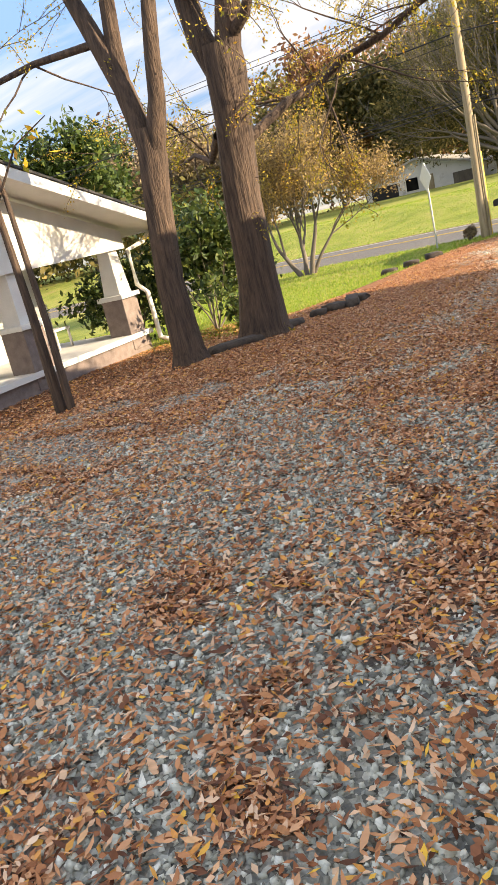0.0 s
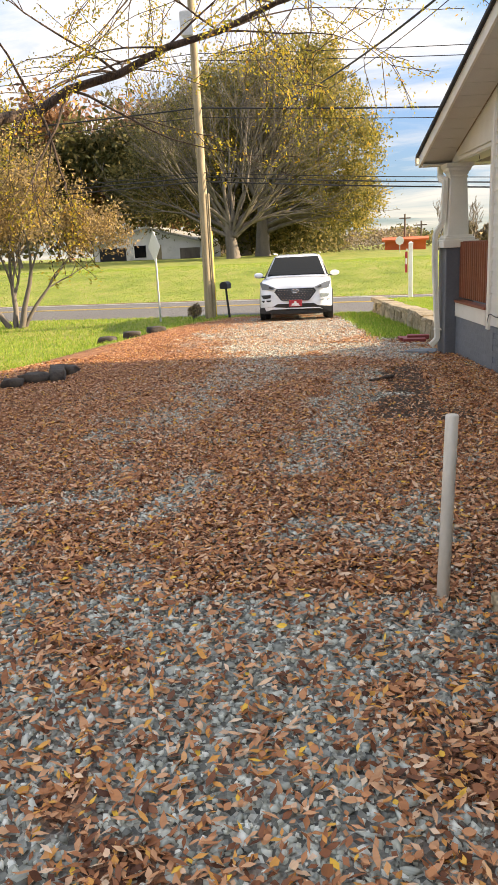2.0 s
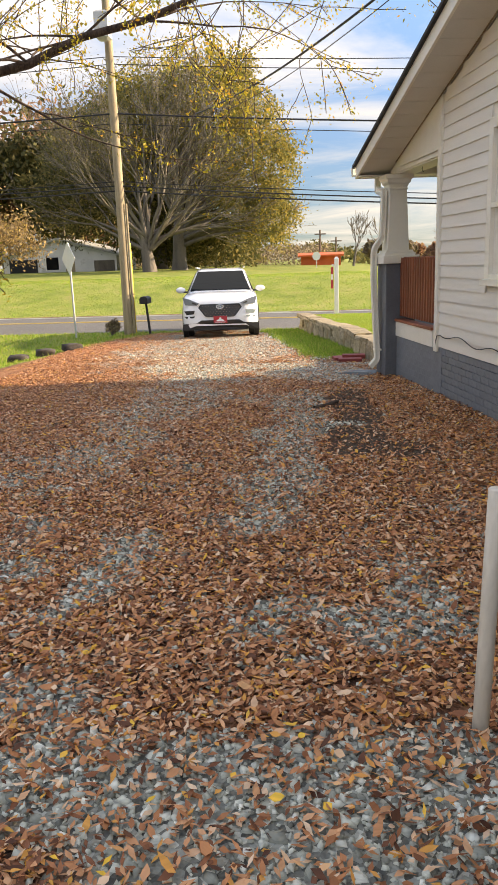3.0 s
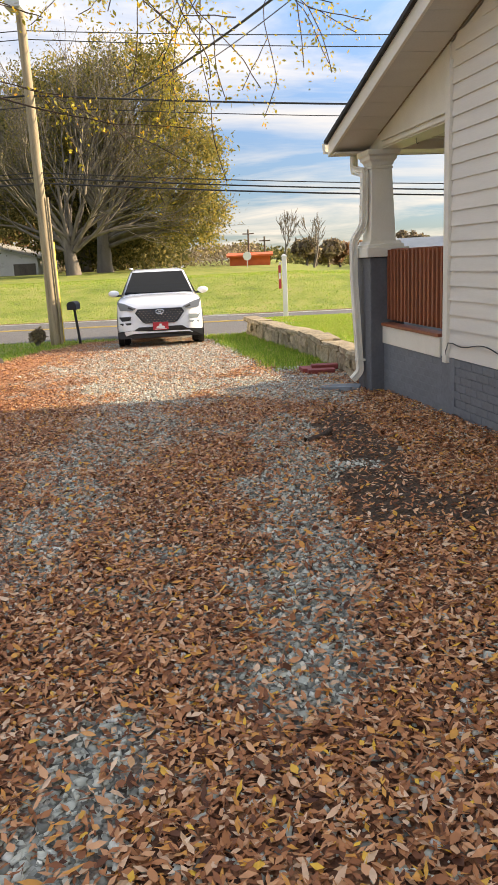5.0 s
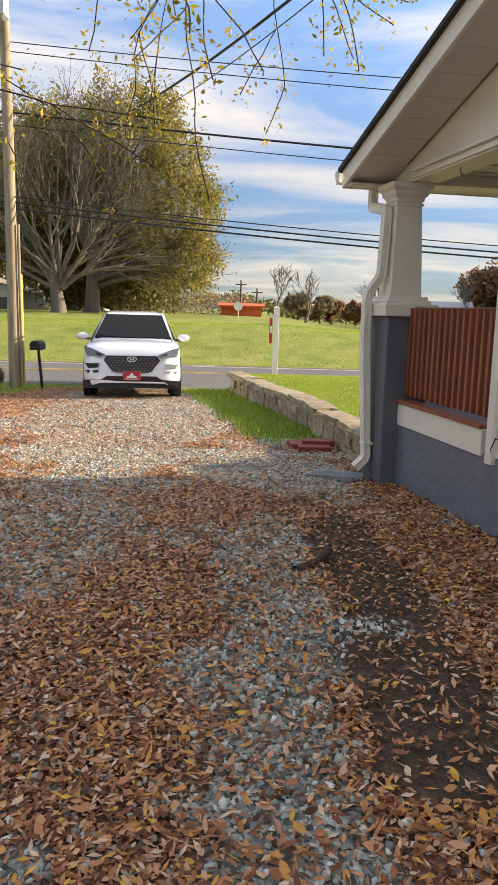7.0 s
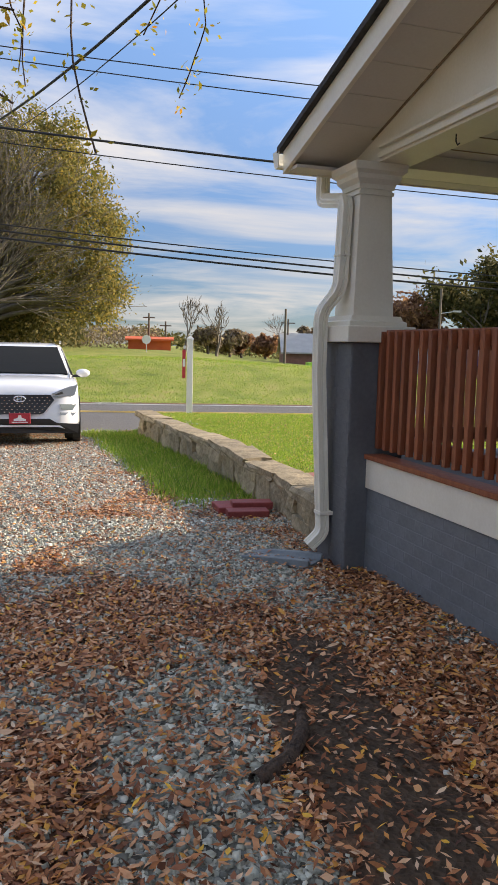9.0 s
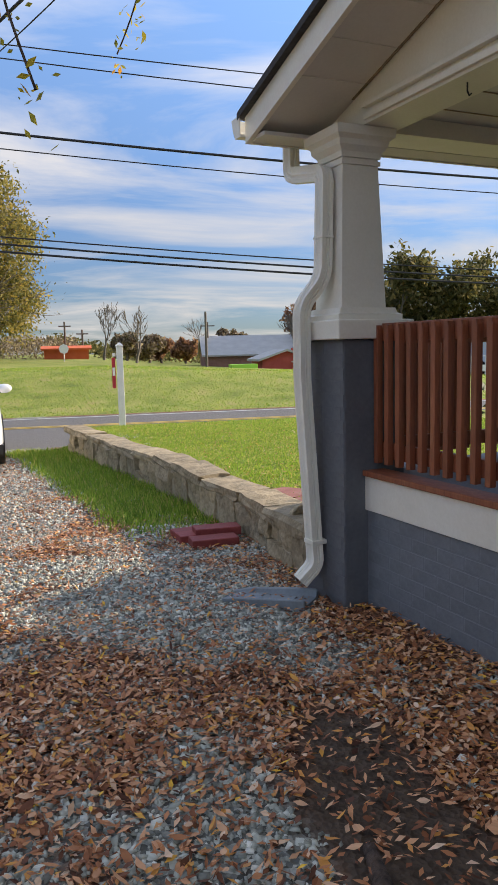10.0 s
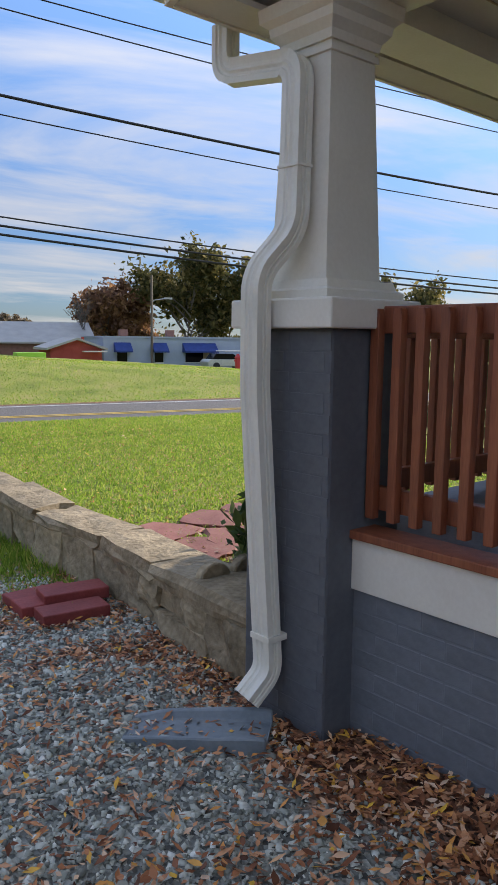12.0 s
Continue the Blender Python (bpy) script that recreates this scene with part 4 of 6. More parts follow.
# ---- white car at the end of the drive ----
def car():
    ob = thing("car", pose(-3.93, 20.95, -0.25, -0.9, 0, 7.5), "white compact SUV with a black mesh grille and red front plate", "car")
    # body stations along y: (y, half width, sill z, belt z) with crowned sections
    def loft(stations, material, name, label="", smooth=True):
        bm = bmesh.new()
        rings = [[bm.verts.new(p) for p in st] for st in stations]
        for a, c in zip(rings, rings[1:]):
            for i in range(len(a) - 1):
                bm.faces.new((a[i], a[i + 1], c[i + 1], c[i]))
        bm.faces.new(rings[0][::-1])
        bm.faces.new(rings[-1])
        bmesh.ops.remove_doubles(bm, verts=bm.verts, dist=0.0005)
        return part(name, bm, material, ob, label, smooth)
    def section(y, w, z0, zb, zt, y_top=None):
        y_top = y if y_top is None else y_top
        half = [(w * 0.93, z0, 0), (w, z0 + 0.12, 0), (w * 0.995, (z0 + zb) / 2, 0.3), (w * 0.97, zb, 0.6), (w * 0.9, zb + (zt - zb) * 0.55, 0.85), (w * 0.62, zb + (zt - zb) * 0.9, 1), (w * 0.25, zt, 1)]
        pts = [(x, y + (y_top - y) * t, z) for x, z, t in half]
        return pts + [(-x, yy, z) for x, yy, z in pts[::-1]]
    body = [section(0.0, 0.62, 0.3, 0.72, 0.8, 0.1), section(0.04, 0.76, 0.26, 0.8, 0.9, 0.14), section(0.16, 0.87, 0.24, 0.86, 0.97, 0.26), section(0.4, 0.915, 0.24, 0.92, 1.01), section(0.8, 0.92, 0.25, 0.97, 1.06), section(1.25, 0.92, 0.26, 1.0, 1.1), section(2.4, 0.92, 0.26, 1.03, 1.1), section(3.9, 0.91, 0.28, 1.05, 1.1), section(4.35, 0.86, 0.32, 1.0, 1.06), section(4.45, 0.8, 0.4, 0.95, 1.0)]
    loft(body, M_PAINT, "body")
    def cabin(y, wb, zb, wt, zt):
        return [(wb, y, zb), (wb * 0.3 + wt * 0.7, y, zb + (zt - zb) * 0.7), (wt, y, zt - 0.05), (wt * 0.8, y, zt), (-wt * 0.8, y, zt), (-wt, y, zt - 0.05), (-(wb * 0.3 + wt * 0.7), y, zb + (zt - zb) * 0.7), (-wb, y, zb)]
    loft([cabin(1.05, 0.8, 1.03, 0.78, 1.08), cabin(1.95, 0.84, 1.05, 0.62, 1.58), cabin(2.6, 0.85, 1.05, 0.63, 1.645), cabin(3.8, 0.84, 1.05, 0.6, 1.6), cabin(4.3, 0.8, 1.03, 0.56, 1.3)], M_PAINT, "cabin")
    # windscreen, set on the sloping front of the cabin
    bm = bmesh.new()
    q = [(-0.74, 1.1, 1.1), (0.74, 1.1, 1.1), (0.57, 1.86, 1.545), (-0.57, 1.86, 1.545)]
    vs = [bm.verts.new((x, y - 0.03, z + 0.02)) for x, y, z in q] + [bm.verts.new((x, y + 0.03, z - 0.02)) for x, y, z in q]
    bm.faces.new(vs[:4])
    bm.faces.new(vs[4:][::-1])
    for i in range(4):
        bm.faces.new((vs[i], vs[(i + 1) % 4], vs[4 + (i + 1) % 4], vs[4 + i]))
    part("windscreen", bm, M_SCREEN, ob, "dark tinted windscreen")
    for s in (-1, 1):
        bm = prism([(1.25, 1.08), (3.9, 1.1), (3.6, 1.5), (2.1, 1.53)], 0, s * 0.72, s * 0.83)
        for v in bm.verts:
            v.co.x = s * (0.835 - (v.co.z - 1.05) * 0.42 + (0.012 if abs(v.co.x) > 0.8 else -0.05))
        part("side_window", bm, M_GLASS, ob)
        # mirrors
        bm = bmesh.new()
        bmesh.ops.create_uvsphere(bm, u_segments=14, v_segments=8, radius=0.1)
        for v in bm.verts:
            v.co = Vector((v.co.x * 1.25 + s * 1.0, v.co.y * 0.7 + 1.35, v.co.z * 0.75 + 1.12))
        mo = part("mirror", bm, M_PAINT, ob, "", True)
        part("mirror_arm", box(min(s * 0.82, s * 0.95), max(s * 0.82, s * 0.95), 1.32, 1.4, 1.05, 1.09, 0.005), M_CARBLACK, mo)
        # head lamps: wedge sweeping back
        out = [(s * 0.48, 0.82), (s * 0.56, 0.775), (s * 0.83, 0.79), (s * 0.88, 0.96), (s * 0.74, 0.93)]
        bm = prism(out, 1, 0.02, 0.4)
        for v in bm.verts:
            v.co.y += (abs(v.co.x) - 0.45) * 0.36 - 0.035
        hl = part("headlight", bm, M_LAMP, ob)
        bm = prism([(s * 0.53, 0.81), (s * 0.58, 0.8), (s * 0.66, 0.82), (s * 0.64, 0.86)], 1, 0.015, 0.3)
        for v in bm.verts:
            v.co.y += (abs(v.co.x) - 0.45) * 0.36 - 0.035
        part("lens", bm, M_CARBLACK, hl)
        # lower lamps in dark pockets: sunlit right painted pale, shaded left painted black
        for z0, z1 in ((0.56, 0.66), (0.47, 0.53)):
            bm = prism([(s * 0.62, z0 + 0.02), (s * 0.8, z0), (s * 0.86, z1 - 0.01), (s * 0.6, z1)], 1, -0.005, 0.25)
            for v in bm.verts:
                v.co.y += (abs(v.co.x) - 0.6) * 0.5
            part("lower_lamp", bm, M_LAMP if s > 0 else M_CARBLACK, ob)
        # wheels
        for y in (0.88, 3.6):
            bm = bmesh.new()
            bmesh.ops.create_cone(bm, cap_ends=True, segments=28, radius1=0.345, radius2=0.345, depth=0.22, matrix=Matrix.Rotation(radians(90), 4, "Y"))
            bmesh.ops.bevel(bm, geom=[e for e in bm.edges if e.calc_face_angle(0) > 1], offset=0.03, segments=2, affect="EDGES")
            wh = part("wheel", bm, M_BLACK, ob)
            wh.location = (s * 0.79, y, 0.345)
            bm = bmesh.new()
            bmesh.ops.create_cone(bm, cap_ends=True, segments=20, radius1=0.22, radius2=0.22, depth=0.24, matrix=Matrix.Rotation(radians(90), 4, "Y"))
            part("rim", bm, M_GALV, wh)
            bm = bmesh.new()
            bmesh.ops.create_cone(bm, cap_ends=True, segments=28, radius1=0.39, radius2=0.39, depth=0.12, matrix=Matrix.Rotation(radians(90), 4, "Y"))
            ar = part("wheel_arch", bm, M_CARBLACK, ob)
            ar.location = (s * 0.872, y, 0.36)
        bm = box(min(s * 0.6, s * 0.64), max(s * 0.6, s * 0.64), 2.0, 3.7, 1.64, 1.68, 0.008)
        part("roof_bar", bm, M_GALV, ob)
    # grille: dark six-sided panel with bright studs
    gr = prism([(-0.3, 0.5), (0.3, 0.5), (0.36, 0.52), (0.52, 0.72), (0.46, 0.8), (-0.46, 0.8), (-0.52, 0.72), (-0.36, 0.52)], 1, -0.035, 0.2)
    for v in gr.verts:
        v.co.y += abs(v.co.x) ** 2 * 0.25 + max(0, v.co.z - 0.6) * 0.2
    grille = part("grille", gr, M_CARBLACK, ob, "black mesh grille")
    stud_ob = part("grille_stud", box(-0.009, 0.009, -0.01, 0.01, -0.007, 0.007), M_CHROME, grille)
    stud = stud_ob.data
    stud_ob.location = (0, -0.04, 0.515)
    for row in range(6):
        for c in range(-6, 7):
            x, z = c * 0.075 + (0.037 if row % 2 else 0), 0.535 + row * 0.045
            if abs(x) < 0.3 + (z - 0.5) * 0.7 and not (abs(x) < 0.13 and z > 0.69):
                st = new("grille_stud", stud)
                st.parent = grille
                st.location = (x, -0.04 + x * x * 0.25 + max(0, z - 0.6) * 0.2, z)
    ring = [(0.085 * math.cos(a), -0.045, 0.74 + 0.045 * math.sin(a), 0.009) for a in np.linspace(0, 2 * math.pi, 25)]
    tube("badge", [ring, [(-0.035, -0.045, 0.71, 0.008), (-0.02, -0.045, 0.77, 0.008)], [(0.02, -0.045, 0.71, 0.008), (0.035, -0.045, 0.77, 0.008)], [(-0.03, -0.045, 0.735, 0.007), (0.03, -0.045, 0.745, 0.007)]], M_CHROME, grille, 6)
    low = prism([(-0.88, 0.2), (0.88, 0.2), (0.9, 0.34), (0.55, 0.37), (0.45, 0.43), (-0.45, 0.43), (-0.55, 0.37), (-0.9, 0.34)], 1, -0.035, 0.35)
    for v in low.verts:
        v.co.y += abs(v.co.x) ** 4 * 0.17
    part("lower_bumper", low, M_CARBLACK, ob, "black plastic lower bumper")
    plate = part("number_plate", box(-0.16, 0.16, -0.065, -0.04, 0.36, 0.52, 0.004), M_REDSIGN, ob, "red dealer plate with a white mark")
    part("plate_mark", prism([(-0.09, 0.4), (0.09, 0.4), (0.09, 0.43), (0.03, 0.45), (0.02, 0.49), (-0.02, 0.49), (-0.03, 0.45), (-0.09, 0.43)], 1, -0.068, -0.064), M_WHITE, plate)
    part("plate_mark", box(-0.12, 0.12, -0.068, -0.064, 0.375, 0.388), M_WHITE, plate)
    for x in (-0.35, 0.1):
        part("wiper", box(x, x + 0.45, 1.08, 1.1, 1.12, 1.13), M_CARBLACK, ob)


car()

# ---- utility pole, sign, mailbox, sign post, wires ----
def pole(x, y, top, rad, label="weathered wooden utility pole with a yellow guy guard"):
    ob = thing("utility_pole", pose(x, y, float(height(x, y)) - 0.2), label, "utility pole")
    tube("shaft", [[(0, 0, 0, rad), (0, 0, top * 0.5, rad * 0.88), (-0.03, 0, top, rad * 0.72)]], M_POLE, ob, 14)
    return ob


up_ = pole(-6.8, 23.2, 9.6, 0.125)
part("transformer", taper(-0.02, -0.4, [(7.4, 0.1), (7.45, 0.17), (8.0, 0.17), (8.05, 0.1)]), M_GALV, up_)
part("crossarm", box(-1.1, 1.1, -0.22, -0.13, 8.9, 9.02, 0.01), M_POLE, up_)
tube("guy_guard", [[(0.16, 0.1, 0.25, 0.035), (0.15, 0.1, 2.6, 0.035)]], M_YELLOW, up_, 8)
tube("conduit", [[(0.17, -0.02, 0.2, 0.035), (0.16, -0.02, 3.6, 0.03)]], M_POLE, up_, 8)

sg = thing("street_sign", pose(-8.25, 23.1, float(height(-8.25, 23.1)), 0, 0, -47), "bare aluminium back of a diamond road sign", "road sign")
tube("post", [[(0, 0, -0.1, 0.03), (-0.04, 0, 2.5, 0.03)]], M_GALV, sg, 6)
part("plate", prism([(0, 1.68), (0.43, 2.1), (0, 2.54), (-0.43, 2.1)], 1, -0.045, -0.035), M_SIGNBACK, sg)

mb = thing("mailbox", pose(-6.15, 23.0, float(height(-6.15, 23.0)), 0, 0, 0), "dark mailbox on a thin post at the road", "mailbox")
tube("post", [[(0.0, 0, -0.1, 0.035), (-0.08, 0, 0.85, 0.03)]], M_DARK, mb, 8)
part("box", prism([(-0.2, 0.82), (0.02, 0.82), (0.02, 0.95), (-0.02, 1.0), (-0.09, 1.02), (-0.16, 1.0), (-0.2, 0.95)], 1, -0.22, 0.22, 0.01), M_DARK, mb)

wp = thing("sign_post", pose(-1.2, 24.0, 0.0), "white wooden sign post with small red hanging sign", "sign post")
part("post", box(-0.058, 0.058, -0.058, 0.058, -0.2, 1.48, 0.008), M_POST, wp)
part("cap", taper(0, 0, [(1.48, 0.068), (1.5, 0.068), (1.55, 0.02)]), M_POST, wp)
part("arm", box(-0.13, -0.075, -0.03, 0.03, 1.3, 1.36, 0.004), M_POST, wp)
hs = part("hanging_sign", box(-0.15, -0.085, -0.02, 0.0, 0.72, 1.28), M_REDSIGN, wp, "red sign seen almost edge-on")
part("sign_mark", box(-0.14, -0.095, -0.024, -0.02, 0.95, 1.1), M_WHITE, hs)


def wire(z_left, z_right, y, rad, sag=0.25, x0=-6.8, x1=34.0, name="overhead_wire"):
    pts = []
    for i in range(33):
        s = i / 32
        pts.append((x0 + (x1 - x0) * s, y, z_left + (z_right - z_left) * s - sag * 4 * s * (1 - s), rad))
    ob = tube(name, [pts], M_WIRE, None, 6)
    tagged(ob, "black overhead wire along the road", "wire", "overhead wires")


# heights at the pole and where they pass on
for zl, zr, y, rad in ((5.27, 5.0, 23.2, 0.022), (5.05, 4.7, 23.3, 0.01), (3.62, 3.2, 23.15, 0.012), (3.52, 3.0, 23.2, 0.018), (3.4, 2.9, 23.25, 0.02), (6.6, 6.8, 23.2, 0.01), (6.45, 6.3, 23.3, 0.01)):
    wire(zl, zr, y, rad, 0.85)
    wire(zl + 1.2, zl, y, rad, 0.6, -46.0, -6.8)
for sx, dz in ((0.0, 0.0), (0.35, -0.1)):
    pts = []
    for i in range(25):
        s = i / 24
        pts.append((-4.7 + sx + (5.2 - sx) * s, 23.2 - 11.2 * s, 5.15 + dz - 0.1 * s - 0.25 * 4 * s * (1 - s) + 0.0, 0.018 if sx == 0 else 0.007))
    tagged(tube("service_wire", [pts], M_WIRE, None, 6), "black service cable from the street wires to the roof", "wire", "overhead wires")
mast = tube("service_mast", [[(0.5, 12.0, 3.5, 0.03), (0.5, 12.0, 5.1, 0.03)]], M_GALV, None, 10)
tagged(mast, "steel service mast on the roof", "mast")

# ---- trees ----
def grow(base, direction, length, rad, depth, r, spread=0.6, up_bias=0.25, paths=None, tips=None, kids=(2, 4), shrink=0.72):
    """Branches as paths of points with radii, and the tips for leaves."""
    d = Vector(direction).normalized()
    p = Vector(base)
    steps = 5
    pts = [(*p, rad)]
    mids = []
    for i in range(steps):
        d = (d + Vector((r.gauss(0, 0.1), r.gauss(0, 0.1), r.gauss(0, 0.07) + up_bias * 0.12))).normalized()
        p = p + d * (length / steps)
        pts.append((*p, rad * (1 - 0.5 * (i + 1) / steps)))
        mids.append((p.copy(), d.copy(), rad * (1 - 0.5 * (i + 1) / steps)))
    paths.append(pts)
    if depth <= 1:
        tips.extend(q[0] for q in mids[1:])
    if depth == 0:
        return
    for j in range(r.randint(*kids)):
        q, dd, rr = mids[min(len(mids) - 1, 1 + r.randint(0, 3))] if j else mids[-1]
        ax = Vector((r.gauss(0, 1), r.gauss(0, 1), r.gauss(0, 0.7))).normalized()
        nd = (dd + ax * spread * (0.5 if j == 0 else 1.0)).normalized()
        grow(q, nd, length * shrink * r.uniform(0.8, 1.15), rr * (0.85 if j == 0 else 0.65), depth - 1, r, spread, up_bias, paths, tips, kids, shrink)


def leaf_arrays(points, per, size, spread, seed, droop=0.0):
    g = np.random.default_rng(seed)
    c = np.repeat(np.asarray([tuple(p) for p in points]), per, axis=0)
    c = c + g.normal(0, spread, c.shape)
    c[:, 2] -= np.abs(g.normal(0, spread, len(c))) * droop
    k = len(c)
    a = g.normal(0, 1, (k, 3))
    a /= np.linalg.norm(a, axis=1)[:, None]
    bvec = np.cross(a, g.normal(0, 1, (k, 3)))
    bvec /= np.linalg.norm(bvec, axis=1)[:, None] + 1e-9
    s = size * g.uniform(0.6, 1.5, (k, 1))
    v = np.stack([c - a * s, c + bvec * s * 0.45, c + a * s, c - bvec * s * 0.45], 1).reshape(-1, 3)
    return v, np.arange(k * 4).reshape(-1, 4)


def tree(name, base, label, trunk_len, rad, depth, seed, bark, leaf, per, size, spread, lean=(0, 0, 1), limbs=None, sides=7, fan=0.6, up_bias=0.3, category="tree", group="", kids=(2, 4), droop=0.0):
    r = random.Random(seed)
    ob = thing(name, pose(*base), label, category, group)
    paths, tips = [], []
    if limbs:
        for d, ln, rd, dp, off in limbs:
            grow(off, d, ln, rd, dp, r, fan, up_bias, paths, tips, kids)
    else:
        grow((0, 0, -0.1), lean, trunk_len, rad, depth, r, fan, up_bias, paths, tips, kids)
    if base[1] > 40:
        paths = [[(*q[:3], max(q[3], 0.015)) for q in p] for p in paths]
    tube("trunk", paths, bark, ob, sides)
    if per:
        v, f = leaf_arrays(tips, per, size, spread, seed, droop)
        cr_ = raw_mesh("crown", v, f, leaf)
        cr_.parent = ob
    return ob


# two large forked trees at the left edge of the drive, with hand-set main limbs
def edge_tree(name, x, y, stems, label, seed, limb_list):
    r = random.Random(seed)
    ob = thing(name, pose(x, y, float(height(x, y)) - 0.05), label, "tree", "trees beside the drive")
    paths, tips = [], []
    paths += stems
    for pts, dp in limb_list:
        paths.append(pts)
        for i, q in enumerate(pts[1:]):
            for _ in range(dp):
                d = Vector((r.gauss(0, 1), r.gauss(0, 0.8), r.gauss(0.05, 0.5)))
                grow(q[:3], d, r.uniform(0.7, 1.5), q[3] * 0.35, 2, r, 0.7, -0.2, paths, tips, (2, 3), 0.7)
    paths = [[(*q[:3], max(q[3], 0.0045)) for q in p] for p in paths]
    v, f = tube_arrays(paths, 7)
    t = raw_mesh("trunk", v, f, M_BARK, True)
    t.parent = ob
    v, f = leaf_arrays(tips, 9, 0.02, 0.05, seed, 0.8)
    c = raw_mesh("leaves", v, f, M_SPRIG)
    c.parent = ob


edge_tree("forked_tree", -6.65, 8.3,
          [[(-0.08, 0, -0.1, 0.36), (-0.08, 0, 0.25, 0.24), (-0.1, 0, 1.2, 0.2), (0.04, 0, 2.3, 0.19), (0.14, 0, 2.8, 0.2), (0.17, 0, 3.15, 0.17)],
           [(0.12, 0, 2.85, 0.15), (-0.06, 0, 3.7, 0.14), (-0.33, -0.05, 4.5, 0.12), (-0.5, -0.1, 5.0, 0.1), (-1.2, -0.3, 8.0, 0.04)],
           [(0.12, 0, 2.6, 0.12), (0.3, 0, 3.1, 0.14), (0.43, 0, 3.45, 0.115), (0.51, 0, 3.9, 0.105), (0.65, 0, 4.5, 0.095), (1.0, 0.2, 6.5, 0.06), (1.2, 0.3, 8.5, 0.03)],
           [(-0.06, 0, 3.75, 0.12), (-0.08, 0.05, 4.2, 0.11), (0.0, 0.05, 4.8, 0.1), (0.05, 0.1, 8.0, 0.03)]],
          "forked tree with furrowed reddish-brown bark at the drive edge", 3,
          [([(0.0, 0.1, 4.3, 0.06), (-1.2, -0.3, 4.3, 0.045), (-2.4, -0.8, 4.1, 0.03)], 2), ([(0.6, 0.3, 5.4, 0.07), (1.5, 0.8, 6.0, 0.05), (2.6, 1.4, 6.5, 0.03)], 2)])
edge_tree("oak_tree", -6.4, 9.75,
          [[(0.05, 0, -0.1, 0.55), (0.05, 0, 0.2, 0.4), (0.12, 0, 0.9, 0.31), (0.17, 0, 2.1, 0.28), (0.3, 0, 3.1, 0.27), (0.36, 0, 3.8, 0.3), (0.36, 0, 4.1, 0.28)],
           [(0.3, 0, 3.7, 0.21), (0.06, 0, 4.25, 0.19), (-0.02, 0, 4.75, 0.17), (-0.3, 0.1, 6.5, 0.12), (-0.6, 0.1, 9, 0.05)],
           [(0.38, 0, 3.7, 0.2), (0.6, 0, 4.5, 0.18), (0.8, 0, 5.4, 0.14), (1.2, 0.2, 8.5, 0.05)],
           [(0.5, 0, 4.1, 0.09), (0.9, -0.1, 4.3, 0.075), (1.3, -0.2, 4.9, 0.06), (2.2, -0.3, 6.2, 0.03)]],
          "tall oak with furrowed bark and a long limb over the drive", 5,
          [([(0.1, 0.1, 2.7, 0.09), (0.5, 1.4, 3.35, 0.07), (0.8, 1.9, 3.5, 0.062), (1.1, 2.2, 3.78, 0.058), (1.8, 2.2, 3.9, 0.052), (2.4, 2.35, 4.18, 0.045), (3.1, 2.35, 4.3, 0.04), (3.8, 2.5, 4.58, 0.032), (5.2, 2.8, 4.95, 0.016)], 3),
           ([(0.0, 0, 3.0, 0.07), (-0.6, 0.6, 2.75, 0.05), (-1.1, 0.9, 2.95, 0.035), (-1.7, 1.3, 2.9, 0.02)], 2),
           ([(0.5, 0, 5.0, 0.09), (1.6, 0.9, 5.3, 0.06), (2.6, 1.9, 5.2, 0.045), (3.4, 2.4, 5.05, 0.035), (4.2, 2.5, 4.95, 0.028), (5.2, 2.4, 4.75, 0.018)], 5),
           ([(0.1, 0, 4.8, 0.1), (0.3, -1.4, 5.4, 0.07), (0.8, -3.0, 5.8, 0.04)], 2)])
# thin twin saplings
sap = thing("sapling", pose(-7.5, 6.5, float(height(-7.5, 6.5))), "thin twin-stemmed sapling with a few yellow leaves", "tree")
tube("stem", [[(-0.05, 0, -0.1, 0.08), (-0.03, -0.02, 1.3, 0.055), (-0.05, -0.05, 2.6, 0.04), (-0.1, -0.1, 4.2, 0.015)], [(0.12, 0.02, -0.1, 0.055), (0.13, 0.03, 1.2, 0.045), (0.05, 0.05, 2.7, 0.03), (-0.1, 0.1, 3.6, 0.012)], [(-0.05, -0.05, 2.6, 0.02), (0.4, 0.1, 3.2, 0.012), (0.9, 0.2, 3.4, 0.006)]], M_BARK, sap, 8)
v, f = leaf_arrays([(0.2, 0.1, 3.2), (0.75, 0.2, 3.3), (0.3, 0.1, 3.4), (0.6, 0.1, 3.15)], 5, 0.06, 0.12, 8, 0.5)
lv = raw_mesh("leaves", v, f, M_SPRIG)
lv.parent = sap

tree("crepe_myrtle", (-12.6, 22.6, -0.5), "multi-stemmed bare crepe myrtle with tan twigs on the lawn", 3, 0.1, 4, 11, M_BARKFAR, M_CROWN_MYRTLE, 16, 0.045, 0.2, fan=0.5, sides=6,
     limbs=[((-0.55, 0, 1), 1.7, 0.1, 4, (-0.1, 0, -0.1)), ((-0.15, 0.3, 1), 1.8, 0.1, 4, (0, 0, -0.1)), ((0.3, -0.1, 1), 1.9, 0.1, 4, (0.1, 0, -0.1)), ((0.5, 0.3, 1), 1.6, 0.08, 4, (0.1, 0.1, -0.1))])

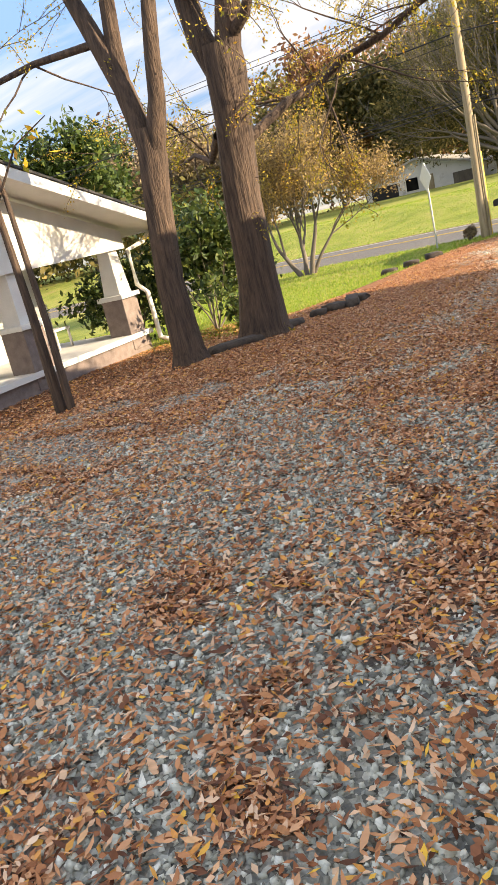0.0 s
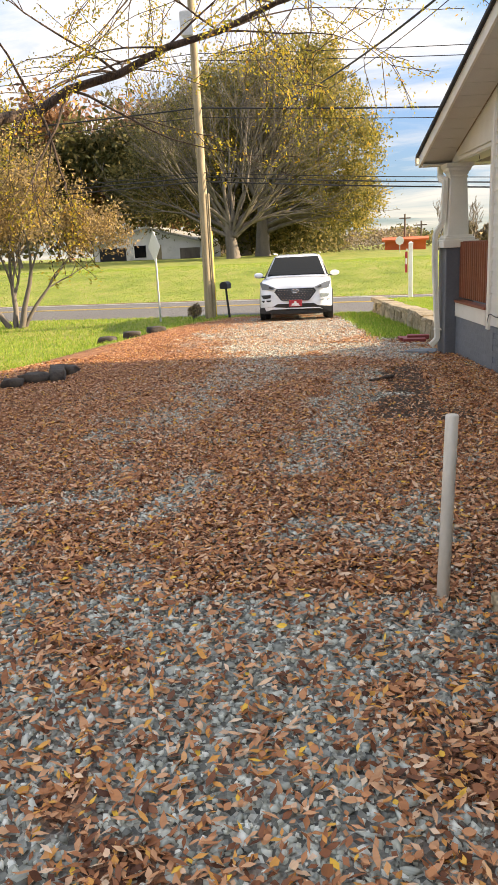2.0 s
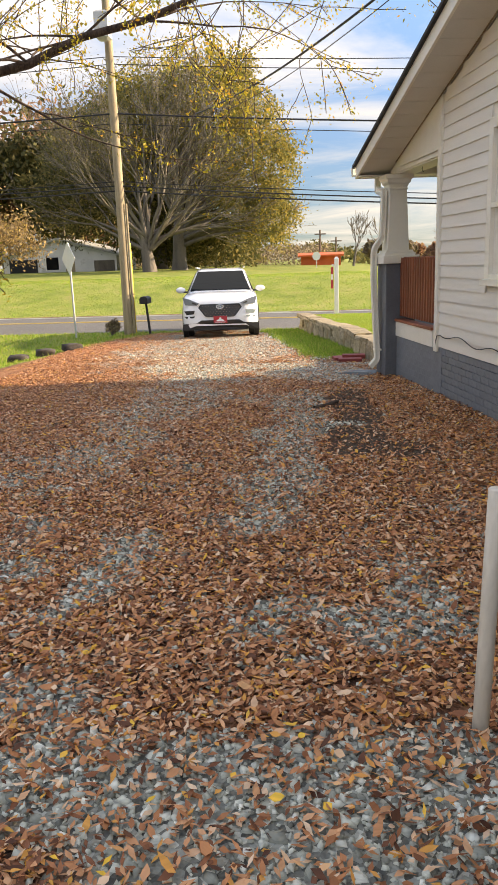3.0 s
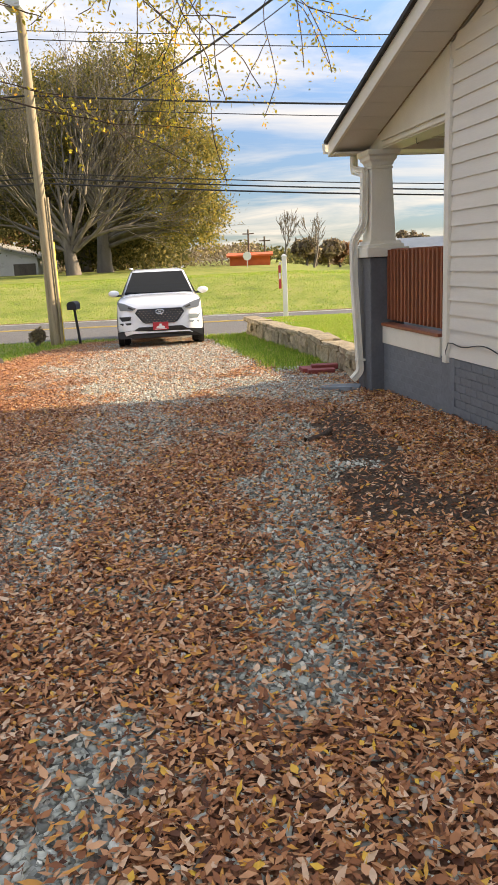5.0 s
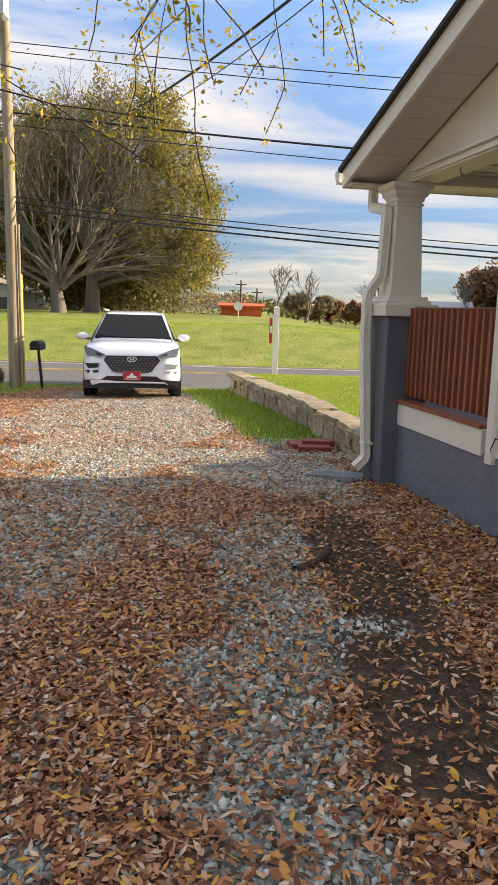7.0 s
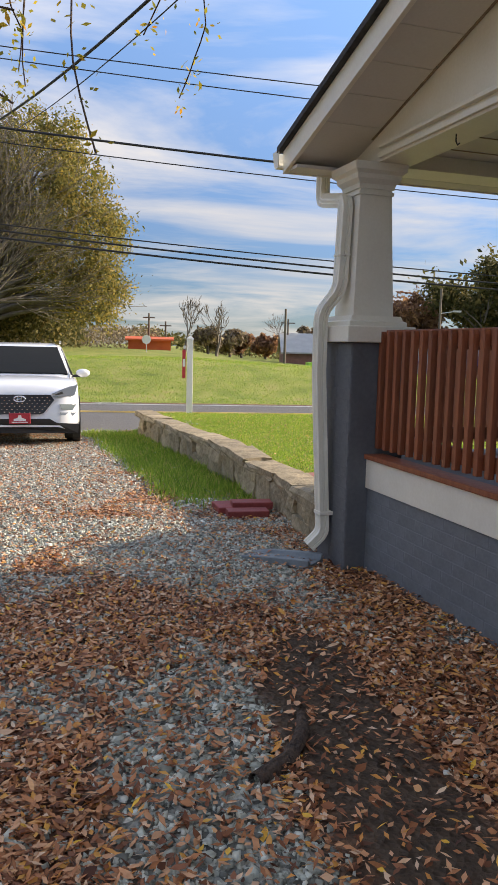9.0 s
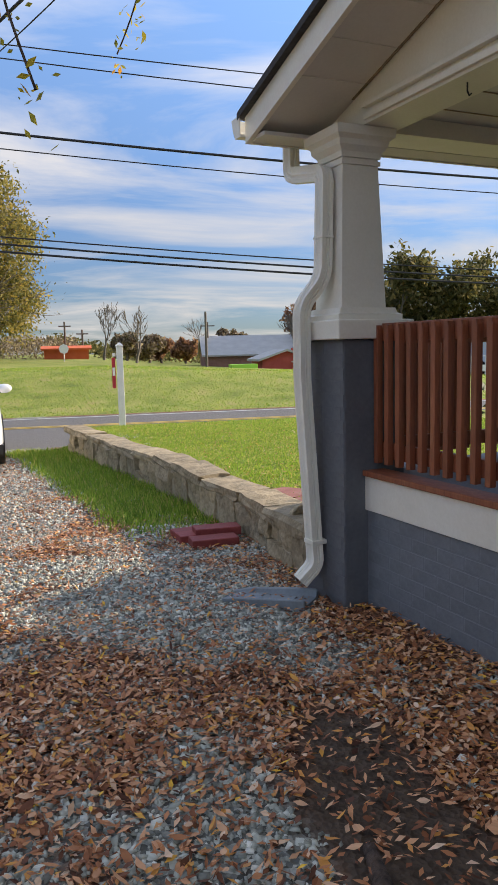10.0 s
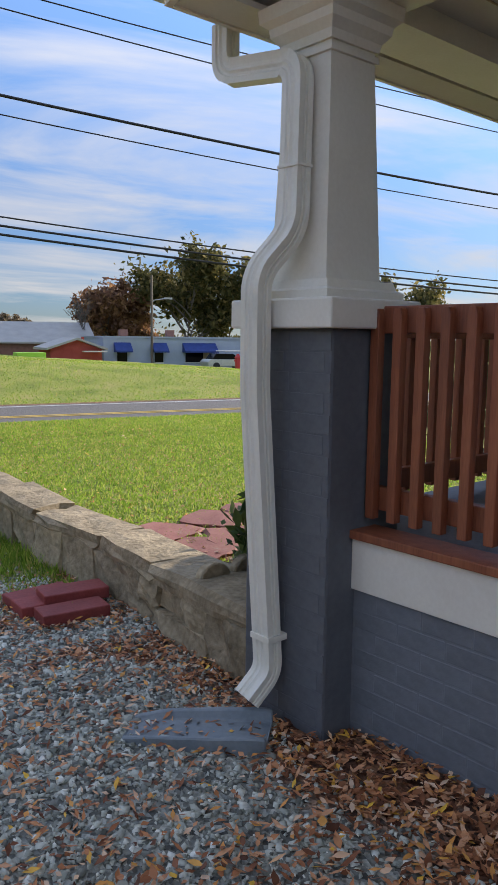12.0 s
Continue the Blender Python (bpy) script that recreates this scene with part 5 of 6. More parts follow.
# great spreading tree across the road, with a fan of pale limbs
limb_set = []
for i in range(17):
    a = -1.25 + 2.5 * i / 16
    limb_set.append(((math.sin(a) * 1.1, 0.55 * math.sin(i * 2.4), 0.9 * math.cos(a) + 0.15), 3.9 + 0.9 * math.cos(a), 0.18, 4, (0.3 * math.sin(a), 0, 1.7 + 0.5 * (i % 3))))
limb_set.append(((0, 0, 1), 3.0, 0.62, 0, (0, 0, -0.3)))
tree("spreading_tree", (-15.4, 61.0, 0.9), "great spreading tree with grey fanned limbs, nearly bare", 3, 0.9, 4, 21, M_BARKFAR, M_CROWN_OLIVE, 2, 0.06, 0.5, limbs=limb_set, fan=0.55, up_bias=0.2, sides=4, kids=(2, 4))


def crowned_tree(name, base, label, trunk_h, rad, lobes, clusters, per, size, clump, leaf, seed):
    """A tree whose crown is clumps of leaves in rounded lobes, each clump on its own branch."""
    r = random.Random(seed)
    ob = thing(name, pose(*base), label, "tree", "oaks behind the bank")
    paths = [[(0, 0, -0.4, rad * 1.4), (0, 0, 0.6, rad), (0.1, 0, trunk_h, rad * 0.8), (0.3, 0, trunk_h * 2.2, rad * 0.45), (0.4, 0, trunk_h * 3.2, rad * 0.15)]]
    tips = []
    weights = [q[1][0] * q[1][2] for q in lobes]
    for i in range(clusters):
        c, e = r.choices(lobes, weights)[0]
        u = Vector((r.gauss(0, 1), r.gauss(0, 1), r.gauss(0, 1))).normalized() * r.uniform(0.25, 1.0) ** 0.45
        wave = 0.82 + 0.36 * noise.noise(u * 2.2 + Vector((seed, c[0], c[2])))
        p = Vector((c[0] + u.x * e[0] * wave, c[1] + u.y * e[1] * wave, c[2] + u.z * e[2] * wave))
        tips.append(p)
        if i % 6 == 0:
            s = Vector((0.15, 0, min(p.z * 0.7, trunk_h * r.uniform(0.9, 2.6))))
            m_ = s.lerp(p, 0.5) + Vector((r.gauss(0, 0.3), r.gauss(0, 0.3), 0.12 * (p - s).length))
            paths.append([(*((1 - q) ** 2 * s + 2 * q * (1 - q) * m_ + q * q * p), rad * 0.3 * (1 - q) + 0.02) for q in (0, 0.2, 0.4, 0.6, 0.8, 1.0)])
    tube("trunk", paths[:1], M_BARKFAR, ob, 8)
    tagged(tube("branchwork", paths[1:], M_BARKFAR, ob, 5), kind="stuff")
    v, f = leaf_arrays(tips, per, size, clump, seed, 0.5)
    cr_ = raw_mesh("crown", v, f, leaf)
    cr_.parent = ob


crowned_tree("willow_oak", (-14.2, 66.5, 0.9), "large golden-green oak in autumn leaf behind the bank", 3.2, 0.6,
             [((6.3, 0, 8.2), (4.4, 4.5, 6.6)), ((3.2, 0.5, 13.2), (5.6, 4.5, 5.2)), ((7.6, 0, 4.2), (3.2, 3.5, 2.9)), ((-3.0, 3, 12.5), (5.5, 4, 5.5))], 620, 90, 0.13, 0.46, M_CROWN_GOLD, 22)
crowned_tree("willow_oak", (-17.5, 74.0, 0.9), "large olive oak in thin autumn leaf behind the bank", 3.2, 0.6,
             [((-2, 0, 11), (7, 5, 7)), ((-8.0, 1, 7.5), (4.5, 4, 5.0)), ((4, 0, 8), (6, 4, 6.5)), ((0, 0, 4.5), (7, 4, 3.4))], 520, 70, 0.15, 0.6, M_CROWN_OLIVE, 23)

# woods behind, many trees of one kind each
def woods(name, spots, leaf, label, seed, per=17, size=0.34):
    r = random.Random(seed)
    for i, (x, y, h) in enumerate(spots):
        ls = [((0, 0, 1), h * 0.55, 0.22, 2, (0, 0, -0.3))]
        for j in range(7):
            a = j * 0.9 + i
            ls.append(((math.cos(a), math.sin(a), 0.9), h * 0.3, 0.12, 2, (0, 0, h * (0.16 + 0.07 * j))))
        tree(name, (x, y, float(height(x, y))), label, 3, 0.3, 3, seed + i, M_BARKFAR, leaf, per, size, h * 0.055, limbs=ls, fan=0.7, up_bias=0.1, sides=4, group=label)


woods("wood_tree", [(-37, 84, 13), (-31, 86, 15), (-45, 80, 12), (-25, 88, 16), (-52, 74, 12)], M_CROWN_OLIVE, "olive-brown tree at the wood's edge", 40)
woods("rust_tree", [(-43, 90, 17), (-36, 98, 17), (-60, 70, 12)], M_CROWN_RUST, "rust-red autumn tree at the wood's edge", 50)
woods("bare_tree", [(-38, 62, 8), (-33, 60, 7), (-44, 58, 9), (-50, 52, 9), (-47, 64, 11)], M_CROWN_BROWN, "brown thinly leaved tree beyond the road", 60, 20, 0.18)
woods("green_tree", [(-42, 44, 9), (-50, 40, 11), (-60, 46, 12), (-56, 58, 13)], M_CROWN_GREEN, "green tree beyond the road", 70, 22, 0.25)
woods("far_oak", [(36, 96, 12), (42, 98, 13), (50, 96, 11), (64, 90, 11)], M_CROWN_OLIVE, "dark olive tree behind the far buildings", 80)
woods("far_rust_tree", [(27, 100, 8), (31, 104, 8), (9, 112, 3), (13, 118, 3)], M_CROWN_RUST, "reddish autumn tree in the distance", 90)
woods("far_shrub", [(4, 105, 3), (18, 112, 4), (7, 108, 3.2), (22, 125, 4)], M_CROWN_BROWN, "brown distant tree in thin leaf", 95)
for x, y, h, sd in ((0.3, 78, 3.6, 31), (3.2, 79, 3.9, 32), (23, 95, 5.2, 33), (13, 100, 4.0, 34)):
    tree("slender_tree", (x, y, float(height(x, y))), "slender bare grey tree beyond the bank", h * 0.5, 0.15, 4, sd, M_BARKFAR, M_CROWN_BROWN, 0, 0.1, 0.1, fan=0.5, up_bias=0.5, sides=4, kids=(3, 4), group="slender bare trees")


def shrub(x, y, w, h, leaf, label, seed, count=2600, size=0.06, name="shrub"):
    g = np.random.default_rng(seed)
    r = random.Random(seed)
    ob = thing(name, pose(x, y, float(height(x, y))), label, "shrub")
    paths, tips = [], []
    for i in range(9):
        grow((0, 0, -0.05), (r.gauss(0, 0.5) * w, r.gauss(0, 0.5) * w, 1.0), h * 0.5, 0.025, 3, r, 0.6, 0.2, paths, tips, (2, 3), 0.65)
    tube("woody_stem", paths, M_BARKFAR, ob, 4)
    v, f = leaf_arrays(tips, max(1, count // max(1, len(tips))), size, 0.16 * w, seed)
    v = v[:len(f) * 4]
    c = raw_mesh("foliage", v, f, leaf)
    c.parent = ob


shrub(-9.9, 13.4, 1.1, 2.4, M_CROWN_GREEN, "glossy dark green shrub beside the neighbouring porch", 71, 6000, 0.08)
shrub(-11.6, 12.6, 1.0, 1.6, M_CROWN_GREEN, "dark green shrub behind the neighbouring porch", 72, 3500, 0.07)
shrub(-8.9, 13.0, 0.6, 0.6, M_CROWN_GREEN, "low green plant under the trees", 73, 900, 0.05)
shrub(-0.05, 14.95, 0.4, 0.4, M_CROWN_GREEN, "small dark leafy plant in the bed by the pier", 74, 700, 0.05)
shrub(0.0, 3.7, 0.35, 0.35, M_CROWN_GREEN, "low green weed beside the air conditioner", 75, 900, 0.035)
shrub(-7.2, 23.0, 0.2, 0.4, M_CROWN_BROWN, "dry brown weed at the foot of the pole", 76, 150, 0.04)
shrub(2.4, 14.9, 0.9, 1.3, M_CROWN_GREEN, "dark green shrub in front of the porch", 77, 3000, 0.06)

# distant belts of woodland along the horizon
def belt(x0, x1, y0, y1, h0, h1, count, leaf, seed, size, label):
    g = np.random.default_rng(seed)
    cx, cy = g.uniform(x0, x1, count), g.uniform(y0, y1, count)
    top = (h0 + (h1 - h0) * fbm(cx, cy * 0.3, 9.0, seed)) * (0.75 + 0.5 * noise2(cx, cy, 3.0, seed))
    cz = height(cx, cy) - 0.3 + top * np.sqrt(g.uniform(0, 1, count))
    v, f = leaf_arrays(np.stack([cx, cy, cz], 1), 1, size, size * 0.8, seed)
    tagged(raw_mesh("far_woods", v, f, leaf), label, "woods", kind="stuff")


belt(-170, -20, 92, 125, 6, 17, 26000, M_CROWN_OLIVE, 401, 0.5, "olive-brown autumn woodland beyond the garage")
belt(-170, -20, 110, 130, 10, 22, 14000, M_CROWN_RUST, 402, 0.5, "rust-red autumn woodland on the rise")
belt(-34, -2, 88, 112, 0.8, 3.4, 14000, M_CROWN_BROWN, 403, 0.16, "brown brush along the railway bank")
belt(-6, 160, 125, 160, 1.0, 5.0, 22000, M_CROWN_OLIVE, 404, 0.35, "low hazy tree line at the horizon")
belt(-20, -9, 72, 88, 1.5, 6.0, 14000, M_CROWN_OLIVE, 406, 0.2, "shadowy olive thicket behind the great tree")
belt(-90, -38, 36, 60, 3, 9, 16000, M_CROWN_OLIVE, 405, 0.3, "mixed thicket beyond the road")

# ---- neighbouring house ----
NB = pose(-10.75, 11.75, -0.3, 0, 0, 6)
nb = thing("neighbour_house", NB, "white bungalow with a gabled porch on brick piers", "house")
prism_roof = [(0.9, 2.25), (-5.0, 3.95), (-11, 2.25), (-11, 2.4), (-5.0, 4.12), (0.9, 2.4)]
part("roof_deck", prism(prism_roof, 0, -8, 0.75), M_LWALL, nb)
part("roof", prism([(0.95, 2.4), (-5.0, 4.12), (-11, 2.4), (-11, 2.44), (-5.0, 4.16), (0.95, 2.44)], 0, -8, 0.79), M_SHINGLE, nb)
part("rake_board", prism([(0.93, 2.2), (-5.0, 3.9), (-5.0, 4.08), (0.93, 2.38)], 0, 0.752, 0.79), M_LWALL, nb)
part("gable", prism([(0.3, 2.0), (-5.0, 2.0), (-5.0, 3.85), (0.3, 2.34)], 0, -0.1, 0.05), M_LWALL, nb)
part("gable", prism([(-10, 2.0), (-5.0, 2.0), (-5.0, 3.85), (-10, 2.34)], 0, -0.1, 0.05), M_LWALL, nb)
part("gutter", box(-8, 0.8, 0.92, 1.04, 2.22, 2.36, 0.01), M_LWALL, nb)
part("porch_slab", box(-7, 0.15, -5.5, 0.4, 0.22, 0.32), M_LWALL, nb)
part("porch_base", box(-7, 0.08, -5.45, 0.33, -0.3, 0.22), M_LBRICK, nb)
part("wall", box(-8, -2.4, -10.5, 0.2, -0.2, 2.3), M_LWALL, nb)
for y in (0.0, -2.9):
    part("pier", box(-0.42, 0.1, y - 0.3, y + 0.22, 0.0, 1.05, 0.01), M_LBRICK, nb, "brown brick pier")
    part("pier_cap", box(-0.48, 0.16, y - 0.36, y + 0.28, 1.05, 1.14, 0.01), M_LWALL, nb)
    part("column", taper(-0.16, y - 0.04, [(1.14, 0.2), (2.0, 0.14), (2.02, 0.18)]), M_LWALL, nb)
tube("downspout", [[(0.3, 0.9, 2.2, 0.05), (0.25, 0.7, 2.05, 0.05), (0.12, 0.3, 1.95, 0.05), (0.14, 0.28, 1.25, 0.05), (0.3, 0.35, 1.05, 0.05), (0.3, 0.4, 0.1, 0.05), (0.45, 0.45, 0.02, 0.05)]], M_ALU, nb, 8)
chair = thing("porch_chair", NB @ pose(-1.6, -0.6, 0.32), "pale wooden chair on the neighbouring porch", "chair")
part("seat", box(-0.25, 0.25, -0.25, 0.25, 0.38, 0.43, 0.01), M_POST, chair)
part("backrest", box(-0.25, -0.2, -0.25, 0.25, 0.43, 0.95, 0.01), M_POST, chair)
for x in (-0.23, 0.19):
    for y in (-0.23, 0.19):
        part("leg", box(x, x + 0.04, y, y + 0.04, 0, 0.38), M_POST, chair)

# ---- garage and the far buildings ----
def building(name, x, y, z, w, d, h, peak, wall, roof, label, yaw=0, ridge_x=True):
    ob = thing(name, pose(x, y, z, 0, 0, yaw), label, "building")
    part("wall", box(0, w, 0, d, -1.0, h), wall, ob)
    if peak > 0:
        if ridge_x:
            part("roof", prism([(-0.4, h - 0.05), (d / 2, h + peak), (d + 0.4, h - 0.05), (d + 0.4, h + 0.12), (d / 2, h + peak + 0.17), (-0.4, h + 0.12)], 0, -0.3, w + 0.3), roof, ob)
            for a in (0.0, w - 0.15):
                part("gable", prism([(0, h), (d, h), (d / 2, h + peak - 0.02)], 0, a, a + 0.15), wall, ob)
        else:
            part("roof", prism([(-0.4, h - 0.1), (w / 2, h + peak), (w + 0.4, h - 0.1), (w + 0.4, h + 0.08), (w / 2, h + peak + 0.18), (-0.4, h + 0.08)], 1, -0.4, d + 0.4), roof, ob)
            part("gable", prism([(0, h), (w, h), (w / 2, h + peak - 0.02)], 1, 0.0, 0.15), wall, ob)
    return ob


ga = building("garage", -33.2, 75, 0.5, 11.2, 7, 2.0, 1.5, M_GARAGE, M_GREYROOF, "weathered white garage with one dark open bay", 0, False)
part("open_bay", box(0.6, 3.4, -0.06, 0.05, 0.0, 1.75), M_DARK, ga, "dark open bay")
gw = part("window", box(4.3, 5.5, -0.05, 0.05, 0.75, 1.9), M_GLASS, ga)
part("window_frame", box(4.2, 4.3, -0.08, 0.05, 0.7, 2.0), M_POST, gw)
part("door", box(6.2, 7.1, -0.05, 0.05, 0, 1.9), M_POLE, ga)
part("side_bay", box(9.0, 11.0, -0.06, 0.05, 0.3, 1.5), M_BARKFAR, ga)
building("orange_shed", -5.1, 86, 0.45, 4.2, 2, 1.3, 0.2, M_ORANGE, M_ORANGE, "long low orange-red shed in the distance")
bd = building("brick_building", 11.5, 92, -0.9, 11, 9, 1.6, 2.1, M_BRICKFAR, M_GREYROOF, "brick building with a grey roof in the distance", -6)
rb = building("red_barn", 13.6, 74, -0.7, 4.3, 4, 1.1, 0.75, M_BARN, M_GREYROOF, "small barn-red shed with a grey roof", 0, False)
part("porch_roof", box(2.6, 4.6, -0.6, 0.1, 0.85, 0.95), M_POST, rb)
part("chimney", box(2.9, 3.1, 1, 1.2, 1.2, 2.1), M_BARN, rb)
building("lime_container", 10.3, 71, -0.7, 2.2, 1.4, 0.85, 0, M_LIME, M_LIME, "lime green container beside the red shed")
bl = building("blue_building", 18.7, 76, -1.0, 26, 9, 2.35, 0, M_BLUEWALL, M_GREYROOF, "pale blue flat-roofed shop with dark blue awnings", -5)
part("parapet", box(-0.1, 26.1, -0.1, 9.1, 2.35, 2.5), M_BLUEWALL, bl)
for x, w in ((0.9, 1.5), (4.3, 1.4), (7.2, 3.2)):
    aw = part("awning", prism([(0, 1.95), (-0.9, 1.25), (-0.9, 1.1), (0, 1.1)], 0, x, x + w), M_AWNING, bl, "dark blue canvas awning")
    win = part("window", box(x + 0.3, x + w - 0.3, -0.04, 0.05, 0.2, 1.1), M_GLASS, bl)
    part("window_frame", box(x + 0.25, x + w - 0.25, -0.06, -0.04, 0.12, 0.2), M_POST, win)
part("door", box(9.2, 10.6, -0.05, 0.05, -0.5, 1.3), M_POLE, bl, "brown boarded door")
for x in (2.0, 6.4):
    part("chimney", box(x, x + 0.7, 2, 2.7, 2.5, 3.1), M_BRICKFAR, bl)
for x in (12.5, 14.0, 15.4, 16.8):
    tube("frame_post", [[(x, -2.5, -0.6, 0.05), (x, -2.5, 1.3, 0.05)]], M_POST, bl, 6)
tube("frame_rail", [[(9.5, -2.5, 1.3, 0.05), (17, -2.5, 1.3, 0.05)]], M_POST, bl, 6)


def parked_car(x, y, z, paint, label):
    ob = thing("parked_car", pose(x, y, z), label, "car")
    part("body", prism([(-2.1, 0.3), (2.1, 0.3), (2.15, 0.75), (1.2, 0.9), (-1.9, 0.92), (-2.15, 0.7)], 1, -0.85, 0.85, 0.05), paint, ob)
    part("cabin", prism([(-1.7, 0.9), (1.1, 0.9), (0.4, 1.4), (-1.3, 1.42)], 1, -0.7, 0.7, 0.05), M_GLASS, ob)
    for a in (-1.35, 1.35):
        for s in (-0.8, 0.8):
            bm = bmesh.new()
            bmesh.ops.create_cone(bm, cap_ends=True, segments=16, radius1=0.33, radius2=0.33, depth=0.2, matrix=Matrix.Translation((a, s, 0.33)) @ Matrix.Rotation(radians(90), 4, "X"))
            part("wheel", bm, M_BLACK, ob)


parked_car(28.6, 72, float(height(28.6, 72)), M_GALV, "silver car parked before the blue shop")
parked_car(33.0, 73, float(height(33, 73)), M_PAINT, "white car parked before the blue shop")
hz = float(height(16.6, 47))
hy = thing("fire_hydrant", pose(16.6, 47, hz), "red fire hydrant on the grassy bank", "fire hydrant")
part("barrel", taper(0, 0, [(-0.1, 0.12), (0.05, 0.12), (0.06, 0.1), (0.55, 0.1), (0.56, 0.13), (0.6, 0.13), (0.72, 0.06), (0.78, 0.04)]), M_HYDRANT, hy)
part("outlet", box(-0.2, 0.2, -0.05, 0.05, 0.38, 0.48, 0.02), M_HYDRANT, hy)


def far_pole(x, y, top, arm=0.0, lamp=False):
    ob = thing("far_pole", pose(x, y, float(height(x, y))), "thin dark utility pole in the distance", "utility pole", "distant poles")
    tube("shaft", [[(0, 0, -0.5, 0.13), (0, 0, top, 0.1)]], M_BARKFAR, ob, 6)
    if arm:
        part("crossarm", box(-arm, arm, -0.05, 0.05, top - 0.5, top - 0.38), M_BARKFAR, ob)
    if lamp:
        tube("lamp_arm", [[(0, 0, top * 0.72, 0.05), (1.4, 0, top * 0.75, 0.04)]], M_GALV, ob, 5)
        part("lamp_head", box(1.2, 1.9, -0.12, 0.12, top * 0.74, top * 0.76), M_GALV, ob)


far_pole(22.8, 75, 7.8, 0, True)
far_pole(8.9, 75, 4.9)
far_pole(-1.4, 90, 3.0, 0.6)
far_pole(-3.1, 88, 3.7, 0.6)
far_pole(5.2, 105, 3.9, 0.7)
far_pole(12.6, 96, 5.0, 0.8)
far_pole(36, 60, 7.0, 0.8)
rs = thing("rail_crossing_sign", pose(-2.9, 66, float(height(-2.9, 66))), "small grey octagonal sign back on a post", "road sign")
tube("post", [[(0, 0, -0.2, 0.04), (0, 0, 1.1, 0.04)]], M_GALV, rs, 6)
part("plate", prism([(0.35 * math.cos(a), 0.9 + 0.35 * math.sin(a)) for a in np.linspace(0, 2 * math.pi, 8, endpoint=False)], 1, -0.06, -0.045), M_SIGNBACK, rs)

# ---- leaves, gravel and grass ----
def scatter(count, x0, x1, y0, y1, seed):
    g = np.random.default_rng(seed)
    return g.uniform(x0, x1, count), g.uniform(y0, y1, count), g


def house_side(x, y):
    """True where the house or pier stands."""
    ax, ay = x + 0.49, y - 13.88
    c, s = math.cos(radians(12)), math.sin(radians(12))
    lx, ly = ax * c + ay * s, -ax * s + ay * c
    return (lx > WX) & (ly < 0.45) | ((lx > -0.02) & (ly > -0.02) & (ly < 0.5))


def lay(x, y, g, length, width, lift, curl, name, material, label, small=False):
    k = len(x)
    z = height(x, y) + lift * g.uniform(0.15, 1.0, k)
    a = g.uniform(0, 2 * np.pi, k)
    ln = length * g.uniform(0.55, 1.35, k)
    wd = width * g.uniform(0.6, 1.3, k)
    tilt = g.normal(0, 0.28, k)
    roll = g.normal(0, 0.35, k)
    ca, sa = np.cos(a), np.sin(a)
    def pt(u, v, w):
        return np.stack([x + ca * u - sa * v, y + sa * u + ca * v, z + w + u * tilt + v * roll], 1)
    cu = curl * g.uniform(-0.4, 1.2, k)
    o = np.zeros(k)
    if small:
        v = np.stack([pt(-ln / 2, o, o), pt(-ln * 0.03, wd / 2, cu * wd * 1.4), pt(ln / 2, o, cu * ln * 0.5), pt(ln * 0.03, -wd / 2, cu * wd * 1.4)], 1).reshape(-1, 3)
        f = (np.arange(k)[:, None, None] * 4 + np.array([[0, 2, 1], [0, 3, 2]])[None]).reshape(-1, 3)
        return tagged(raw_mesh(name, v, f, material), label, "leaves", kind="stuff")
    v = np.stack([pt(-ln / 2, o, cu * ln * 0.4), pt(-ln * 0.1, wd / 2, cu * wd * 1.1), pt(ln * 0.22, wd * 0.42, cu * wd * 0.8), pt(ln / 2, o, cu * ln), pt(ln * 0.22, -wd * 0.42, cu * wd * 0.8), pt(-ln * 0.1, -wd / 2, cu * wd * 0.8)], 1).reshape(-1, 3)
    tri = np.array([[0, 5, 1], [1, 5, 4], [1, 4, 2], [2, 4, 3]])
    f = (np.arange(k)[:, None, None] * 6 + tri[None]).reshape(-1, 3)
    ob = raw_mesh(name, v, f, material)
    return tagged(ob, label, "leaves", kind="stuff")


x, y, g = scatter(560000, -6.4, 1.2, 0.5, 16.5, 101)
gr_, ga_, cl_, mu_, ro_ = fields(x, y)
keep = g.uniform(0, 1, len(x)) < np.clip(0.82 - 0.6 * gr_ - 0.68 * mu_ - 0.9 * ga_ - 0.5 * cl_, 0.03, 1) * (0.55 + 0.45 * step(16, 11, y))
keep &= ~house_side(x, y)
lay(x[keep], y[keep], g, 0.041, 0.016, 0.03, 0.3, "fallen_leaves", M_LITTER, "brown and orange fallen leaves strewn over the gravel drive", True)
x, y, g = scatter(22000, -4.5, 0.8, 0.5, 13.5, 106)
keep = (g.uniform(0, 1, len(x)) < np.clip(1 - 0.7 * fields(x, y)[3], 0, 1)) & ~house_side(x, y)
lay(x[keep], y[keep], g, 0.052, 0.021, 0.038, 0.25, "fallen_leaves", M_LITTER, "broad orange-brown leaves scattered over the smaller ones")
x, y, g = scatter(110000, -7.0, 2.0, 15.5, 23.5, 102)
gr_, ga_, cl_, mu_, ro_ = fields(x, y)
keep = g.uniform(0, 1, len(x)) < np.clip(0.8 - 0.74 * ga_ - 0.4 * gr_, 0.04, 1)
lay(x[keep], y[keep], g, 0.042, 0.016, 0.02, 0.2, "fallen_leaves", M_LITTER, "scattered brown leaves on the sunny drive and lawn", True)
x, y, g = scatter(30000, -10.5, -6.3, 3, 14, 105)
lay(x, y, g, 0.06, 0.024, 0.03, 0.16, "fallen_leaves", M_LITTER, "reddish-brown leaves under the trees", True)
